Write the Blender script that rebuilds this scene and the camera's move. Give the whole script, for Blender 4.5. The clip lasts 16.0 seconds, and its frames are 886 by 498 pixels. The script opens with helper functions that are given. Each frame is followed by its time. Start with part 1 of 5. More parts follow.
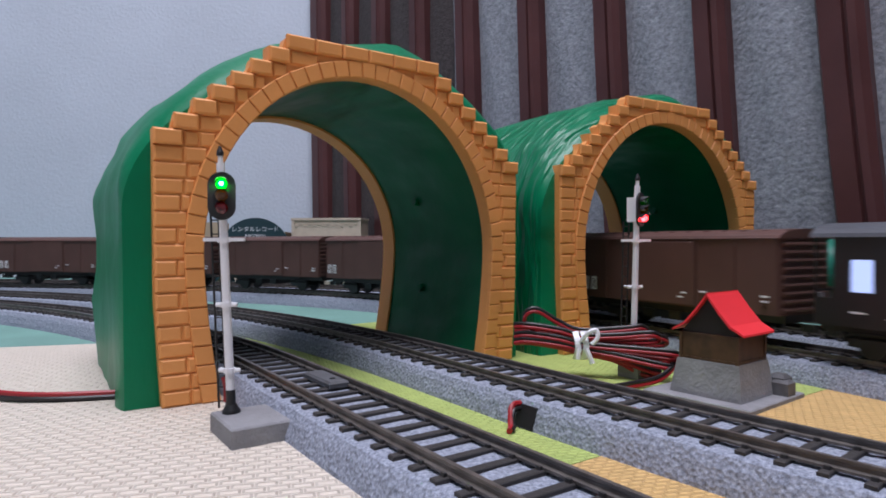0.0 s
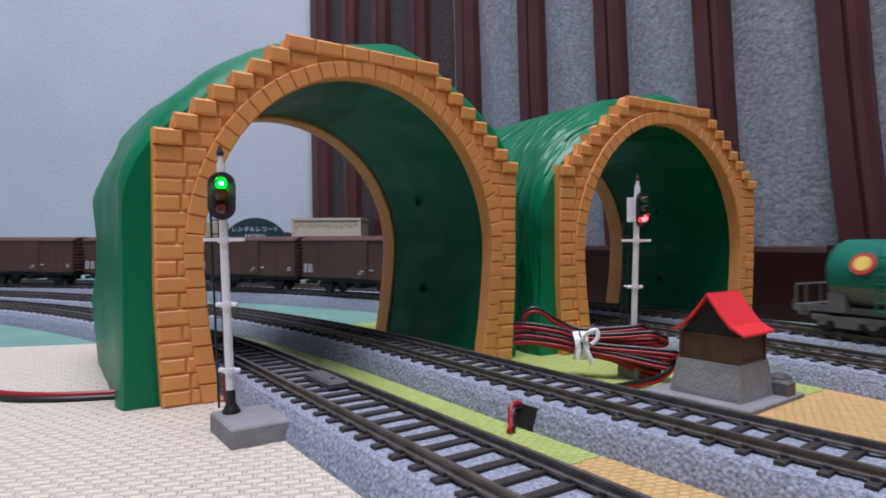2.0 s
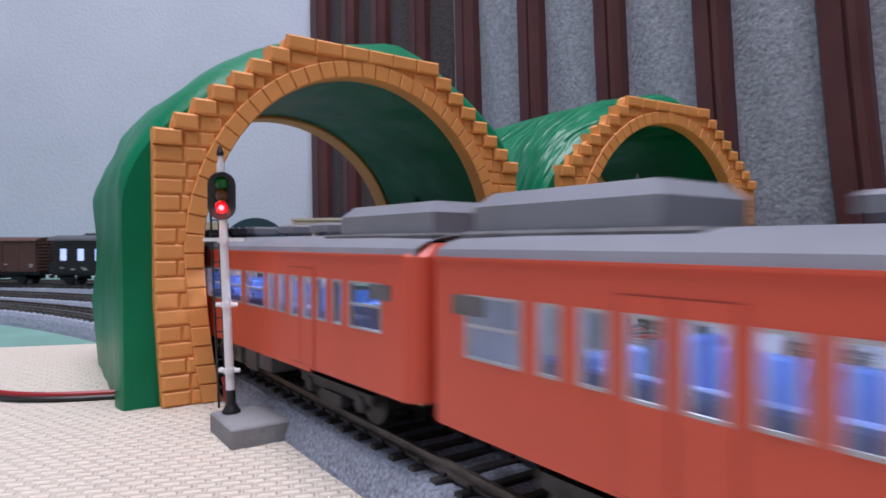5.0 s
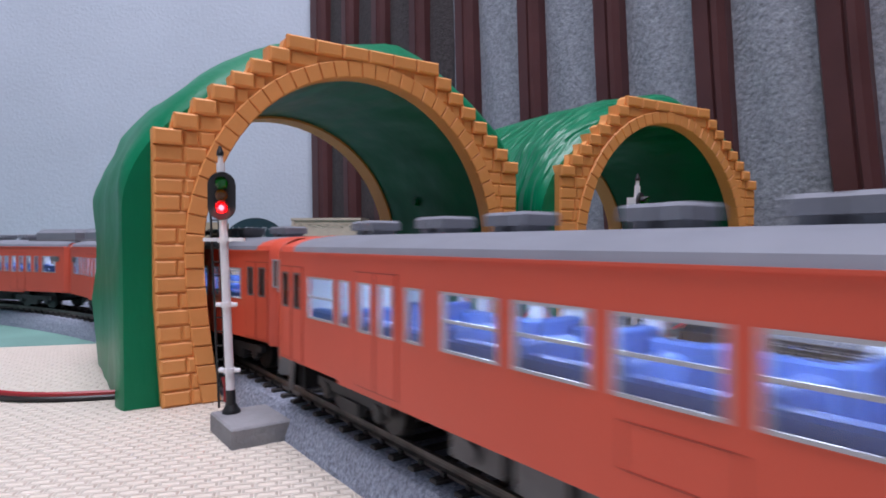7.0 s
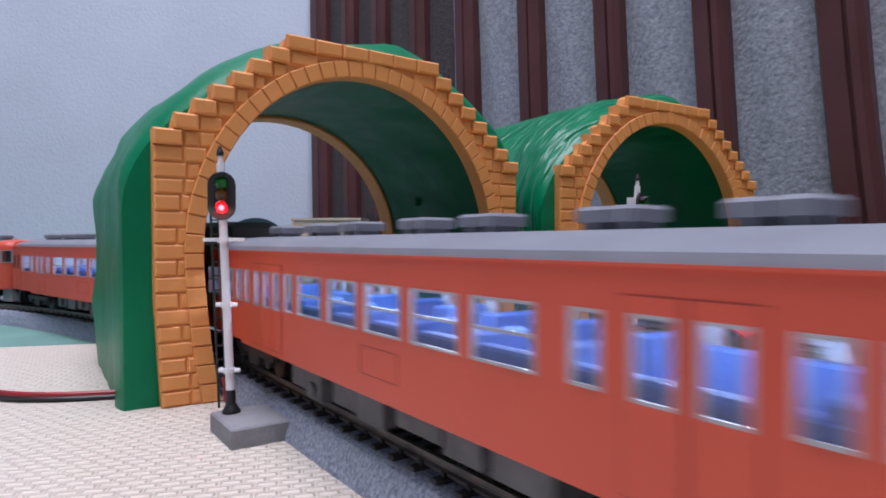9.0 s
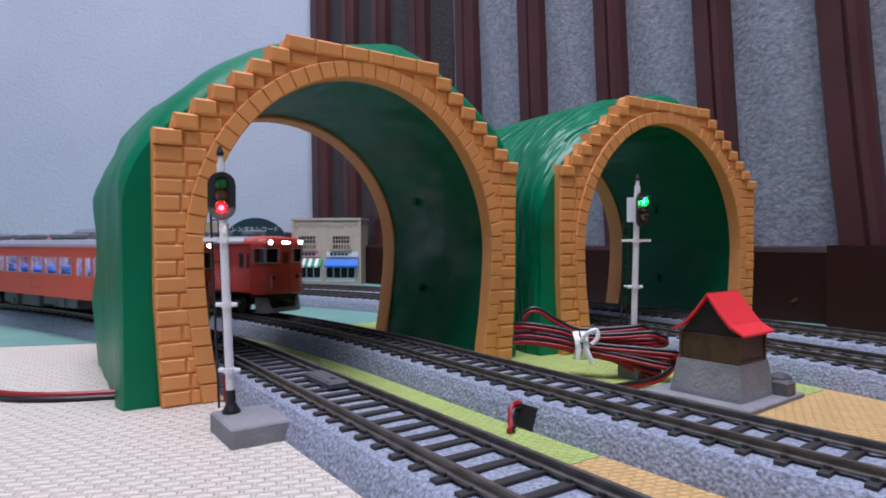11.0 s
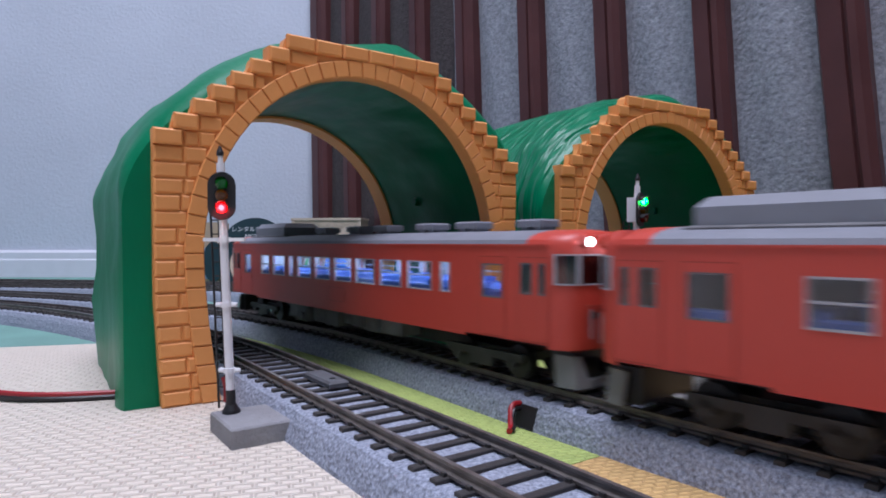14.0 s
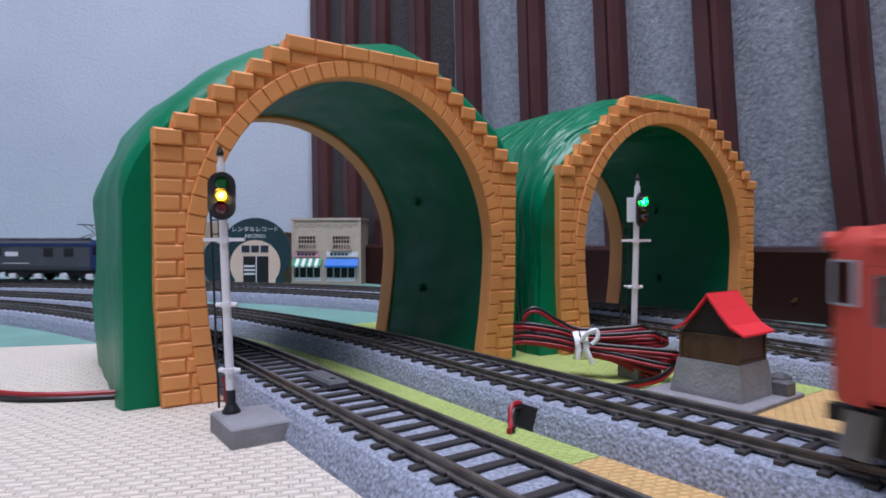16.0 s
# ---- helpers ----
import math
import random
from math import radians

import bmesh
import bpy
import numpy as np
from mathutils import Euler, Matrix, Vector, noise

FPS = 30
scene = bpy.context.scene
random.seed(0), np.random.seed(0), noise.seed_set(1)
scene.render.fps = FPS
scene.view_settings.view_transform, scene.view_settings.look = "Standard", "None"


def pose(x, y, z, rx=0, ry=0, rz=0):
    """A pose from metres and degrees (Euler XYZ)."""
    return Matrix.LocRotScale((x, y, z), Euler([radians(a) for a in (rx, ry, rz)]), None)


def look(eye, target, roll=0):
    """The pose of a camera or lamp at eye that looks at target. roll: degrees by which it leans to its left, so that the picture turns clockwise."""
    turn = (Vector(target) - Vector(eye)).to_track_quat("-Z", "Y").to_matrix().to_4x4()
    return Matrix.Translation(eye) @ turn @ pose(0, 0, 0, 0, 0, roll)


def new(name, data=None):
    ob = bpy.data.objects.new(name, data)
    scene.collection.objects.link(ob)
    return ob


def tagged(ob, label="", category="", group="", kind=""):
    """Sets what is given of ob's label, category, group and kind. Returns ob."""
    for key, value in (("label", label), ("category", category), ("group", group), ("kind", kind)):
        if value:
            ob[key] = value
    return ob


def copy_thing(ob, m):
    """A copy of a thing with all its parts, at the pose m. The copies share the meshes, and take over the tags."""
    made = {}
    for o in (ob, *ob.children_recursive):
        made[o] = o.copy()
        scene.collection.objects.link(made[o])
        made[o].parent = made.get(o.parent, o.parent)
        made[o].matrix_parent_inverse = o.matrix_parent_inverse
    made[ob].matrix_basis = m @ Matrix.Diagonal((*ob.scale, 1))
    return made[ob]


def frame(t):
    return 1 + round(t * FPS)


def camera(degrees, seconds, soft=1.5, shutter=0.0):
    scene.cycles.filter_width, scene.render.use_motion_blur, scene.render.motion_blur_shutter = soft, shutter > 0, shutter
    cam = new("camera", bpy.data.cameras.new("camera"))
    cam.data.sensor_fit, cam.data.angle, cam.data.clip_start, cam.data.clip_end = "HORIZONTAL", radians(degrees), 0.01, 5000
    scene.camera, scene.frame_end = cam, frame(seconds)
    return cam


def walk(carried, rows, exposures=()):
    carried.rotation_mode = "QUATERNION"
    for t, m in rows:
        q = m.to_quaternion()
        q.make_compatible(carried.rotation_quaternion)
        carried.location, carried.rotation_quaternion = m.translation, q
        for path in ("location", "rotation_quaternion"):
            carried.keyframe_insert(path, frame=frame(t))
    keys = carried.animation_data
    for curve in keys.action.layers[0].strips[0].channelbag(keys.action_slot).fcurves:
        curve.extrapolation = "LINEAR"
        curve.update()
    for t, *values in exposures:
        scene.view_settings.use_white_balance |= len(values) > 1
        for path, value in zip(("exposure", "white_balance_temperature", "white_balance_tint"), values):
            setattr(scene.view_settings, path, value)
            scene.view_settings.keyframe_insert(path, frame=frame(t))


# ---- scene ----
cam = camera(71.5, 16.0, soft=1.8, shutter=0.5)
EYE = (0.0, 0.0, 0.0535)
VIEW = look(EYE, (0.0, 1.0, 0.0535 - 0.0101))
walk(cam, [(0.0, VIEW), (16.0, VIEW)], exposures=[(0.0, 0.0, 6350, 10), (3.5, 0.0, 6350, 10), (5.0, 0.07, 6350, 11), (8.0, 0.07, 6200, 12), (9.5, 0.07, 6100, 12), (11.3, 0.0, 5950, 12), (16.0, 0.0, 5950, 12)])

# world and light
world = bpy.data.worlds.new("world")
scene.world = world
world.use_nodes = True
world.node_tree.nodes["Background"].inputs[0].default_value = (0.6, 0.7, 0.95, 1)
world.node_tree.nodes["Background"].inputs[1].default_value = 0.35


def area_lamp(name, eye, target, sx, sy, watts, colour):
    data = bpy.data.lights.new(name, "AREA")
    data.shape, data.size, data.size_y, data.energy, data.color = "RECTANGLE", sx, sy, watts, colour
    ob = new(name, data)
    ob.matrix_world = look(eye, target)
    return tagged(ob, "white fluorescent ceiling lamp of the room", "lamp", kind="structure")


area_lamp("ceiling_lamp", (-0.05, -0.12, 2.2), (-0.05, 0.05, 0), 1.3, 1.3, 72, (0.9, 0.87, 0.99))

# materials
def paint(name, colour, rough=0.5, metal=0.0, var=0.12, scale=60.0, bump=0.0, bump_scale=900.0):
    m = bpy.data.materials.new(name)
    m.use_nodes = True
    nt = m.node_tree
    b = nt.nodes["Principled BSDF"]
    b.inputs["Roughness"].default_value, b.inputs["Metallic"].default_value = rough, metal
    co = nt.nodes.new("ShaderNodeTexCoord")
    n = nt.nodes.new("ShaderNodeTexNoise")
    n.inputs["Scale"].default_value, n.inputs["Detail"].default_value = scale, 6
    nt.links.new(co.outputs["Object"], n.inputs["Vector"])
    ramp = nt.nodes.new("ShaderNodeValToRGB")
    ramp.color_ramp.elements[0].color = (*[c * (1 - var) for c in colour], 1)
    ramp.color_ramp.elements[1].color = (*[min(1, c * (1 + var)) for c in colour], 1)
    ramp.color_ramp.elements[0].position, ramp.color_ramp.elements[1].position = 0.3, 0.7
    nt.links.new(n.outputs["Fac"], ramp.inputs["Fac"])
    nt.links.new(ramp.outputs["Color"], b.inputs["Base Color"])
    if bump:
        n2 = nt.nodes.new("ShaderNodeTexNoise")
        n2.inputs["Scale"].default_value, n2.inputs["Detail"].default_value = bump_scale, 4
        nt.links.new(co.outputs["Object"], n2.inputs["Vector"])
        bp = nt.nodes.new("ShaderNodeBump")
        bp.inputs["Strength"].default_value, bp.inputs["Distance"].default_value = bump, 0.001
        nt.links.new(n2.outputs["Fac"], bp.inputs["Height"])
        nt.links.new(bp.outputs["Normal"], b.inputs["Normal"])
    return m


def glow(name, colour, strength):
    m = bpy.data.materials.new(name)
    m.use_nodes = True
    b = m.node_tree.nodes["Principled BSDF"]
    b.inputs["Base Color"].default_value = (0.02, 0.02, 0.02, 1)
    b.inputs["Emission Color"].default_value = (*colour, 1)
    b.inputs["Emission Strength"].default_value = strength
    return m


def relief(m, kind, scale, strength, distance, stretch=(1, 1, 1), detail=5.0):
    """Adds a second relief to a material: noise, voronoi or brick."""
    nt = m.node_tree
    b = nt.nodes["Principled BSDF"]
    co = nt.nodes.new("ShaderNodeTexCoord")
    mp = nt.nodes.new("ShaderNodeMapping")
    mp.inputs["Scale"].default_value = stretch
    mp.inputs["Rotation"].default_value = (0, 0, radians(-15 if kind == "brick" else 0))
    nt.links.new(co.outputs["Object"], mp.inputs["Vector"])
    if kind == "voronoi":
        n = nt.nodes.new("ShaderNodeTexVoronoi")
        out = n.outputs["Distance"]
    elif kind == "brick":
        n = nt.nodes.new("ShaderNodeTexBrick")
        n.inputs["Mortar Size"].default_value = 0.06
        n.inputs["Mortar Smooth"].default_value = 1.0
        n.inputs["Brick Width"].default_value, n.inputs["Row Height"].default_value = 0.36, 0.2
        n.inputs["Color1"].default_value = n.inputs["Color2"].default_value = (1, 1, 1, 1)
        n.inputs["Mortar"].default_value = (0, 0, 0, 1)
        out = n.outputs["Color"]
    else:
        n = nt.nodes.new("ShaderNodeTexNoise")
        n.inputs["Detail"].default_value = detail
        out = n.outputs["Fac"]
    n.inputs["Scale"].default_value = scale
    nt.links.new(mp.outputs["Vector"], n.inputs["Vector"])
    bp = nt.nodes.new("ShaderNodeBump")
    bp.inputs["Strength"].default_value, bp.inputs["Distance"].default_value = strength, distance
    nt.links.new(out, bp.inputs["Height"])
    if b.inputs["Normal"].links:
        nt.links.new(b.inputs["Normal"].links[0].from_socket, bp.inputs["Normal"])
    nt.links.new(bp.outputs["Normal"], b.inputs["Normal"])
    return m


def speckle(m, dark, light, scale, lo=0.35, hi=0.65):
    """Fine grain of two colours in place of the base colour."""
    nt = m.node_tree
    b = nt.nodes["Principled BSDF"]
    co = nt.nodes.new("ShaderNodeTexCoord")
    n = nt.nodes.new("ShaderNodeTexNoise")
    n.inputs["Scale"].default_value, n.inputs["Detail"].default_value, n.inputs["Roughness"].default_value = scale, 8, 0.75
    nt.links.new(co.outputs["Object"], n.inputs["Vector"])
    ramp = nt.nodes.new("ShaderNodeValToRGB")
    e = ramp.color_ramp.elements
    e[0].color, e[1].color, e[0].position, e[1].position = (*dark, 1), (*light, 1), lo, hi
    nt.links.new(n.outputs["Fac"], ramp.inputs["Fac"])
    nt.links.new(ramp.outputs["Color"], b.inputs["Base Color"])
    return m


def clear(name, tint, rough=0.05):
    """Thin glazing: mostly see-through, with a glossy face."""
    m = bpy.data.materials.new(name)
    m.use_nodes = True
    nt = m.node_tree
    nt.nodes.clear()
    out = nt.nodes.new("ShaderNodeOutputMaterial")
    mix = nt.nodes.new("ShaderNodeMixShader")
    tr = nt.nodes.new("ShaderNodeBsdfTransparent")
    gl = nt.nodes.new("ShaderNodeBsdfGlossy")
    tr.inputs[0].default_value = (*tint, 1)
    gl.inputs["Roughness"].default_value = rough
    mix.inputs[0].default_value = 0.08
    nt.links.new(tr.outputs[0], mix.inputs[1])
    nt.links.new(gl.outputs[0], mix.inputs[2])
    nt.links.new(mix.outputs[0], out.inputs[0])
    return m


def satin(m, level):
    m.node_tree.nodes["Principled BSDF"].inputs["Specular IOR Level"].default_value = level
    return m


GREEN = satin(relief(paint("green_plastic", (0.003, 0.175, 0.075), 0.4, var=0.08, scale=30, bump=0.2, bump_scale=200), "noise", 60, 0.5, 0.002, (1, 0.5, 0.3)), 0.2)
# the shell's green made darker, to paint in the shade under the arch
SHADEDGREEN = satin(relief(paint("green_plastic_shaded", (0.001, 0.10, 0.04), 0.32, var=0.1, scale=40, bump=0.2, bump_scale=120), "noise", 70, 0.75, 0.005, (1, 0.3, 0.5), 1.5), 0.15)
GREENROUGH = satin(relief(paint("green_grooved_plastic", (0.003, 0.175, 0.075), 0.3, var=0.08, scale=30, bump=0.2, bump_scale=200), "noise", 230, 0.9, 0.005, (0.22, 1.0, 0.17), 1.0), 0.3)
ORANGE = paint("orange_plastic", (0.78, 0.33, 0.095), 0.55, var=0.06, scale=40, bump=0.15, bump_scale=400)
BALLAST = relief(speckle(paint("ballast", (0.2, 0.22, 0.28), 0.95), (0.12, 0.135, 0.17), (0.40, 0.44, 0.53), 1000), "voronoi", 900, 0.6, 0.0006)
SLEEPER = paint("sleeper", (0.034, 0.031, 0.03), 0.65, bump=0.2)
RAIL = paint("rail", (0.135, 0.12, 0.108), 0.42, 0.4, var=0.3, scale=200)
MAT = relief(paint("beige_mat", (0.67, 0.6, 0.5), 0.8, var=0.05, scale=300), "brick", 70, 0.85, 0.0011)
LIME = relief(paint("lime_mat", (0.43, 0.53, 0.15), 0.8, var=0.08, scale=200), "brick", 105, 0.9, 0.0007)
YELLOW = relief(paint("yellow_mat", (0.66, 0.43, 0.17), 0.8, var=0.08, scale=200), "brick", 105, 0.9, 0.0008)
FELT = paint("green_felt", (0.16, 0.31, 0.265), 0.98, var=0.1, scale=25, bump=0.4, bump_scale=1500)
WALL = relief(paint("wallpaper", (0.54, 0.585, 0.66), 0.9, var=0.03, scale=12), "noise", 210, 0.4, 0.002)
SKIRT = paint("white_skirting", (0.68, 0.70, 0.76), 0.5, var=0.03)
GREY = relief(speckle(paint("grey_cloth", (0.2, 0.21, 0.24), 0.97), (0.17, 0.18, 0.205), (0.365, 0.38, 0.425), 240), "noise", 330, 0.45, 0.002)
DARKCLOTH = relief(speckle(paint("brown_cloth", (0.05, 0.04, 0.04), 0.97), (0.035, 0.028, 0.029), (0.085, 0.07, 0.07), 240), "noise", 330, 0.6, 0.0022)
BROWN = paint("brown_batten", (0.082, 0.032, 0.032), 0.38, var=0.2, scale=14, bump=0.1, bump_scale=200)
BOARD = paint("brown_board", (0.038, 0.015, 0.013), 0.3, var=0.3, scale=10)
satin(BOARD, 0.15)
satin(BROWN, 0.25)
DEEPRED = paint("car_deep_vermilion", (0.52, 0.06, 0.038), 0.42, var=0.05, scale=30)
RED = paint("car_vermilion", (0.62, 0.083, 0.042), 0.42, var=0.05, scale=30)
REDSEAM = paint("car_seam", (0.33, 0.04, 0.022), 0.5)
ROOF = paint("car_roof", (0.20, 0.21, 0.24), 0.6, var=0.08, scale=80)
GEAR = paint("underframe_grey", (0.11, 0.11, 0.115), 0.6, var=0.3, scale=150)
PLOUGH = paint("plough_grey", (0.22, 0.225, 0.23), 0.6, var=0.15)
BOGIE = paint("bogie_black", (0.032, 0.032, 0.034), 0.6, var=0.3, scale=150)
BLACK = paint("black_plastic", (0.012, 0.012, 0.013), 0.45)
SILVER = paint("window_frame", (0.42, 0.43, 0.46), 0.4, 0.3)
SEAT = paint("blue_seat", (0.06, 0.13, 0.4), 0.7)
CABIN = paint("cabin_lining", (0.38, 0.41, 0.48), 0.7)
PANE = clear("window_pane", (0.93, 0.95, 0.98))
TINT = clear("dark_pane", (0.35, 0.38, 0.42))
STRIP = glow("cabin_light", (0.72, 0.82, 1.0), 46)
HEADLIGHT = glow("headlight", (1.0, 0.93, 1.0), 16)
TAIL = glow("tail_light", (1.0, 0.03, 0.03), 5)
CABOOSEGLOW = glow("caboose_window", (0.45, 0.55, 1.0), 1.3)
VAN = paint("van_brown", (0.092, 0.042, 0.033), 0.6, var=0.12, scale=60)
TANK = paint("tank_green", (0.01, 0.17, 0.115), 0.35, var=0.06)
TANKGREY = paint("tank_grey", (0.14, 0.14, 0.145), 0.5)
WHITE = paint("white_plastic", (0.8, 0.8, 0.82), 0.4, var=0.03)
BLUE = paint("loco_blue", (0.013, 0.032, 0.115), 0.4)
LOCO = paint("loco_grey", (0.075, 0.08, 0.092), 0.5)
CONCRETE = relief(paint("grey_resin", (0.24, 0.24, 0.25), 0.85, var=0.15, scale=120, bump=0.4, bump_scale=900), "noise", 250, 0.4, 0.001)
TIMBER = paint("brown_hut", (0.085, 0.042, 0.02), 0.45, var=0.35, scale=220)
GABLE = paint("dark_gable", (0.018, 0.012, 0.012), 0.6)
REDROOF = paint("red_roof", (0.80, 0.03, 0.04), 0.55, var=0.04)
WIRERED = paint("red_wire", (0.32, 0.010, 0.016), 0.4)
WIREBLACK = paint("black_wire", (0.014, 0.012, 0.013), 0.4)
CREAM = paint("cream_plaster", (0.56, 0.46, 0.36), 0.8, var=0.08, scale=100)
TAN = paint("tan_plaster", (0.45, 0.35, 0.24), 0.8, var=0.08)
SIGNGREEN = paint("dark_sign", (0.012, 0.04, 0.05), 0.5)
PALE = paint("pale_front", (0.76, 0.58, 0.45), 0.7, var=0.05)
PINK = paint("pink_sign", (0.75, 0.35, 0.42), 0.6)
AWNGREEN = paint("green_awning", (0.05, 0.32, 0.14), 0.6)
AWNBLUE = paint("blue_awning", (0.015, 0.17, 0.62), 0.5)
INK = paint("dark_ink", (0.02, 0.03, 0.05), 0.6)
GLASSGREEN, GLASSAMBER, GLASSRED = clear("green_lens", (0.03, 0.97, 0.06)), clear("amber_lens", (1.0, 0.72, 0.06)), clear("red_lens", (1.0, 0.015, 0.02))
BULB = glow("signal_bulb", (1.0, 0.97, 0.9), 45)


# mesh helpers: all shapes in millimetres
def part(name, bm, material, parent=None, label="", smooth=False):
    mesh = bpy.data.meshes.new(name)
    bmesh.ops.scale(bm, vec=(0.001, 0.001, 0.001), verts=bm.verts)
    bm.to_mesh(mesh)
    bm.free()
    for m in material if isinstance(material, (list, tuple)) else [material]:
        mesh.materials.append(m)
    if smooth:
        mesh.shade_smooth()
        mesh.set_sharp_from_angle(angle=radians(35))
    ob = new(name, mesh)
    ob.parent = parent
    return tagged(ob, label)


def box(bm, x0, x1, y0, y1, z0, z1, mat=0):
    v = [bm.verts.new((x, y, z)) for z in (z0, z1) for x, y in ((x0, y0), (x1, y0), (x1, y1), (x0, y1))]
    for f in ((3, 2, 1, 0), (4, 5, 6, 7), (0, 1, 5, 4), (1, 2, 6, 5), (2, 3, 7, 6), (3, 0, 4, 7)):
        bm.faces.new([v[i] for i in f]).material_index = mat
    return v


def thing(name, m=None, label="", category="", group="", kind=""):
    ob = new(name)
    ob.empty_display_size = 0.01
    if m is not None:
        ob.matrix_basis = m
    return tagged(ob, label, category, group, kind)


def mm(x, y, z, rz=0.0, rx=0.0, ry=0.0):
    return pose(x / 1000, y / 1000, z / 1000, rx, ry, rz)


# track plan: lines of points 2 mm apart, far end last
ZR = 11.5


def line_plan(x, y, heading, before, pieces):
    """Points and headings from (x, y): a straight run up to it, then pieces of (length, radius), radius 0 for a straight."""
    h = radians(heading)
    pts = [(x - math.cos(h) * (before - 2 * i), y - math.sin(h) * (before - 2 * i), h) for i in range(int(before / 2) + 1)]
    for length, radius in pieces:
        for i in range(int(length / 2)):
            x0, y0, a = pts[-1]
            turn = 2 / radius if radius else 0.0
            pts.append((x0 + 2 * math.cos(a + turn / 2), y0 + 2 * math.sin(a + turn / 2), a + turn))
    return pts


def side_plan(pts, off):
    q = [(x + off * math.sin(a), y - off * math.cos(a)) for x, y, a in pts]
    out, run = [], 0.0
    for i in range(len(q) - 1):
        (x0, y0), (x1, y1) = q[i], q[i + 1]
        out.append((x0, y0, math.atan2(y1 - y0, x1 - x0)))
    return out


class Plan:
    """A line with its running length; 0 is at the given index."""
    def __init__(self, pts, zero):
        self.p = np.array([(x, y) for x, y, _ in pts])
        d = np.hypot(*np.diff(self.p, axis=0).T)
        self.s = np.concatenate([[0], np.cumsum(d)])
        self.s -= self.s[zero]

    def at(self, s):
        e0, e1 = self.p[1] - self.p[0], self.p[-1] - self.p[-2]
        if s < self.s[0]:
            return self.p[0] + e0 / np.hypot(*e0) * (s - self.s[0])
        if s > self.s[-1]:
            return self.p[-1] + e1 / np.hypot(*e1) * (s - self.s[-1])
        return np.array([np.interp(s, self.s, self.p[:, 0]), np.interp(s, self.s, self.p[:, 1])])

    def turn(self, s):
        d = self.at(s + 2) - self.at(s - 2)
        return math.atan2(d[1], d[0])


PTS_A = line_plan(-57, 216, 125, 2000, [(700 * math.pi, 700), (1400, 0)])
def bend_before(pts, i, radius):
    """The run before point i, laid anew as a gentle swing out and back to the old line."""
    x, y, a = pts[i]
    out = []
    for k in range(i):
        b = a + (2 / radius if k < 80 or 240 <= k < 320 else -2 / radius if k < 240 else 0.0)
        x, y, a = x - 2 * math.cos((a + b) / 2), y - 2 * math.sin((a + b) / 2), b
        out.append((x, y, a))
    return out[::-1] + pts[i:]


PTS_B = bend_before(side_plan(PTS_A, 60), 970, 1200)
PTS_C = line_plan(144, 254, 118, 2400, [(50, 0), (553, 610), (175, 0), (1955, 842), (900, 0)])
PTS_D = side_plan(PTS_C, 60)
PLANS = {k: Plan(p, z) for k, p, z in zip("ABCD", (PTS_A, PTS_B, PTS_C, PTS_D), (1000, 1000, 1200, 1200))}


def frustum(bm, x0, x1, z0, z1, y0, y1, b, mat=0):
    """A block whose face at y0 is chamfered by b all round; x, z as in the portal's face."""
    back = [bm.verts.new((x, y1, z)) for x, z in ((x0, z0), (x1, z0), (x1, z1), (x0, z1))]
    mid = [bm.verts.new((x, y0 + b, z)) for x, z in ((x0, z0), (x1, z0), (x1, z1), (x0, z1))]
    top = [bm.verts.new((x, y0, z)) for x, z in ((x0 + b, z0 + b), (x1 - b, z0 + b), (x1 - b, z1 - b), (x0 + b, z1 - b))]
    for p, q in ((back, mid), (mid, top)):
        for i in range(4):
            bm.faces.new((p[i], p[(i + 1) % 4], q[(i + 1) % 4], q[i])).material_index = mat
    bm.faces.new(top).material_index = mat
    bmesh.ops.recalc_face_normals(bm, faces=bm.faces)


def loft(bm, rings, closed=True, caps=False, mat=0):
    """Faces between rings of vertices."""
    for r0, r1 in zip(rings, rings[1:]):
        k = len(r0)
        for j in range(k if closed else k - 1):
            bm.faces.new((r0[j], r0[(j + 1) % k], r1[(j + 1) % k], r1[j])).material_index = mat
    if caps:
        bm.faces.new(rings[0]).material_index = mat
        bm.faces.new(rings[-1]).material_index = mat
    bmesh.ops.recalc_face_normals(bm, faces=bm.faces)


def rod(bm, a, b, r0, r1=None, n=10, mat=0):
    """A round bar from a to b."""
    a, b = Vector(a), Vector(b)
    q = (b - a).to_track_quat("Z", "Y")
    rings = []
    for p, r in ((a, r0), (b, r0 if r1 is None else r1)):
        rings.append([bm.verts.new(p + q @ Vector((r * math.cos(2 * math.pi * i / n), r * math.sin(2 * math.pi * i / n), 0))) for i in range(n)])
    loft(bm, rings, True, True, mat)


def tube(bm, pts, r, n=7):
    """A bent wire through the points, smoothed."""
    P = [Vector(p) for p in pts]
    P = [P[0] * 2 - P[1]] + P + [P[-1] * 2 - P[-2]]
    line = []
    for i in range(1, len(P) - 2):
        for k in range(8):
            t = k / 8
            a, b, c, d = P[i - 1:i + 3]
            line.append(0.5 * ((2 * b) + (c - a) * t + (2 * a - 5 * b + 4 * c - d) * t * t + (3 * b - a - 3 * c + d) * t ** 3))
    line.append(P[-2])
    rings = []
    for i, p in enumerate(line):
        d = line[min(i + 1, len(line) - 1)] - line[max(i - 1, 0)]
        q = d.to_track_quat("Z", "Y")
        rings.append([bm.verts.new(p + q @ Vector((r * math.cos(2 * math.pi * j / n), r * math.sin(2 * math.pi * j / n), 0))) for j in range(n)])
    loft(bm, rings, True, True)


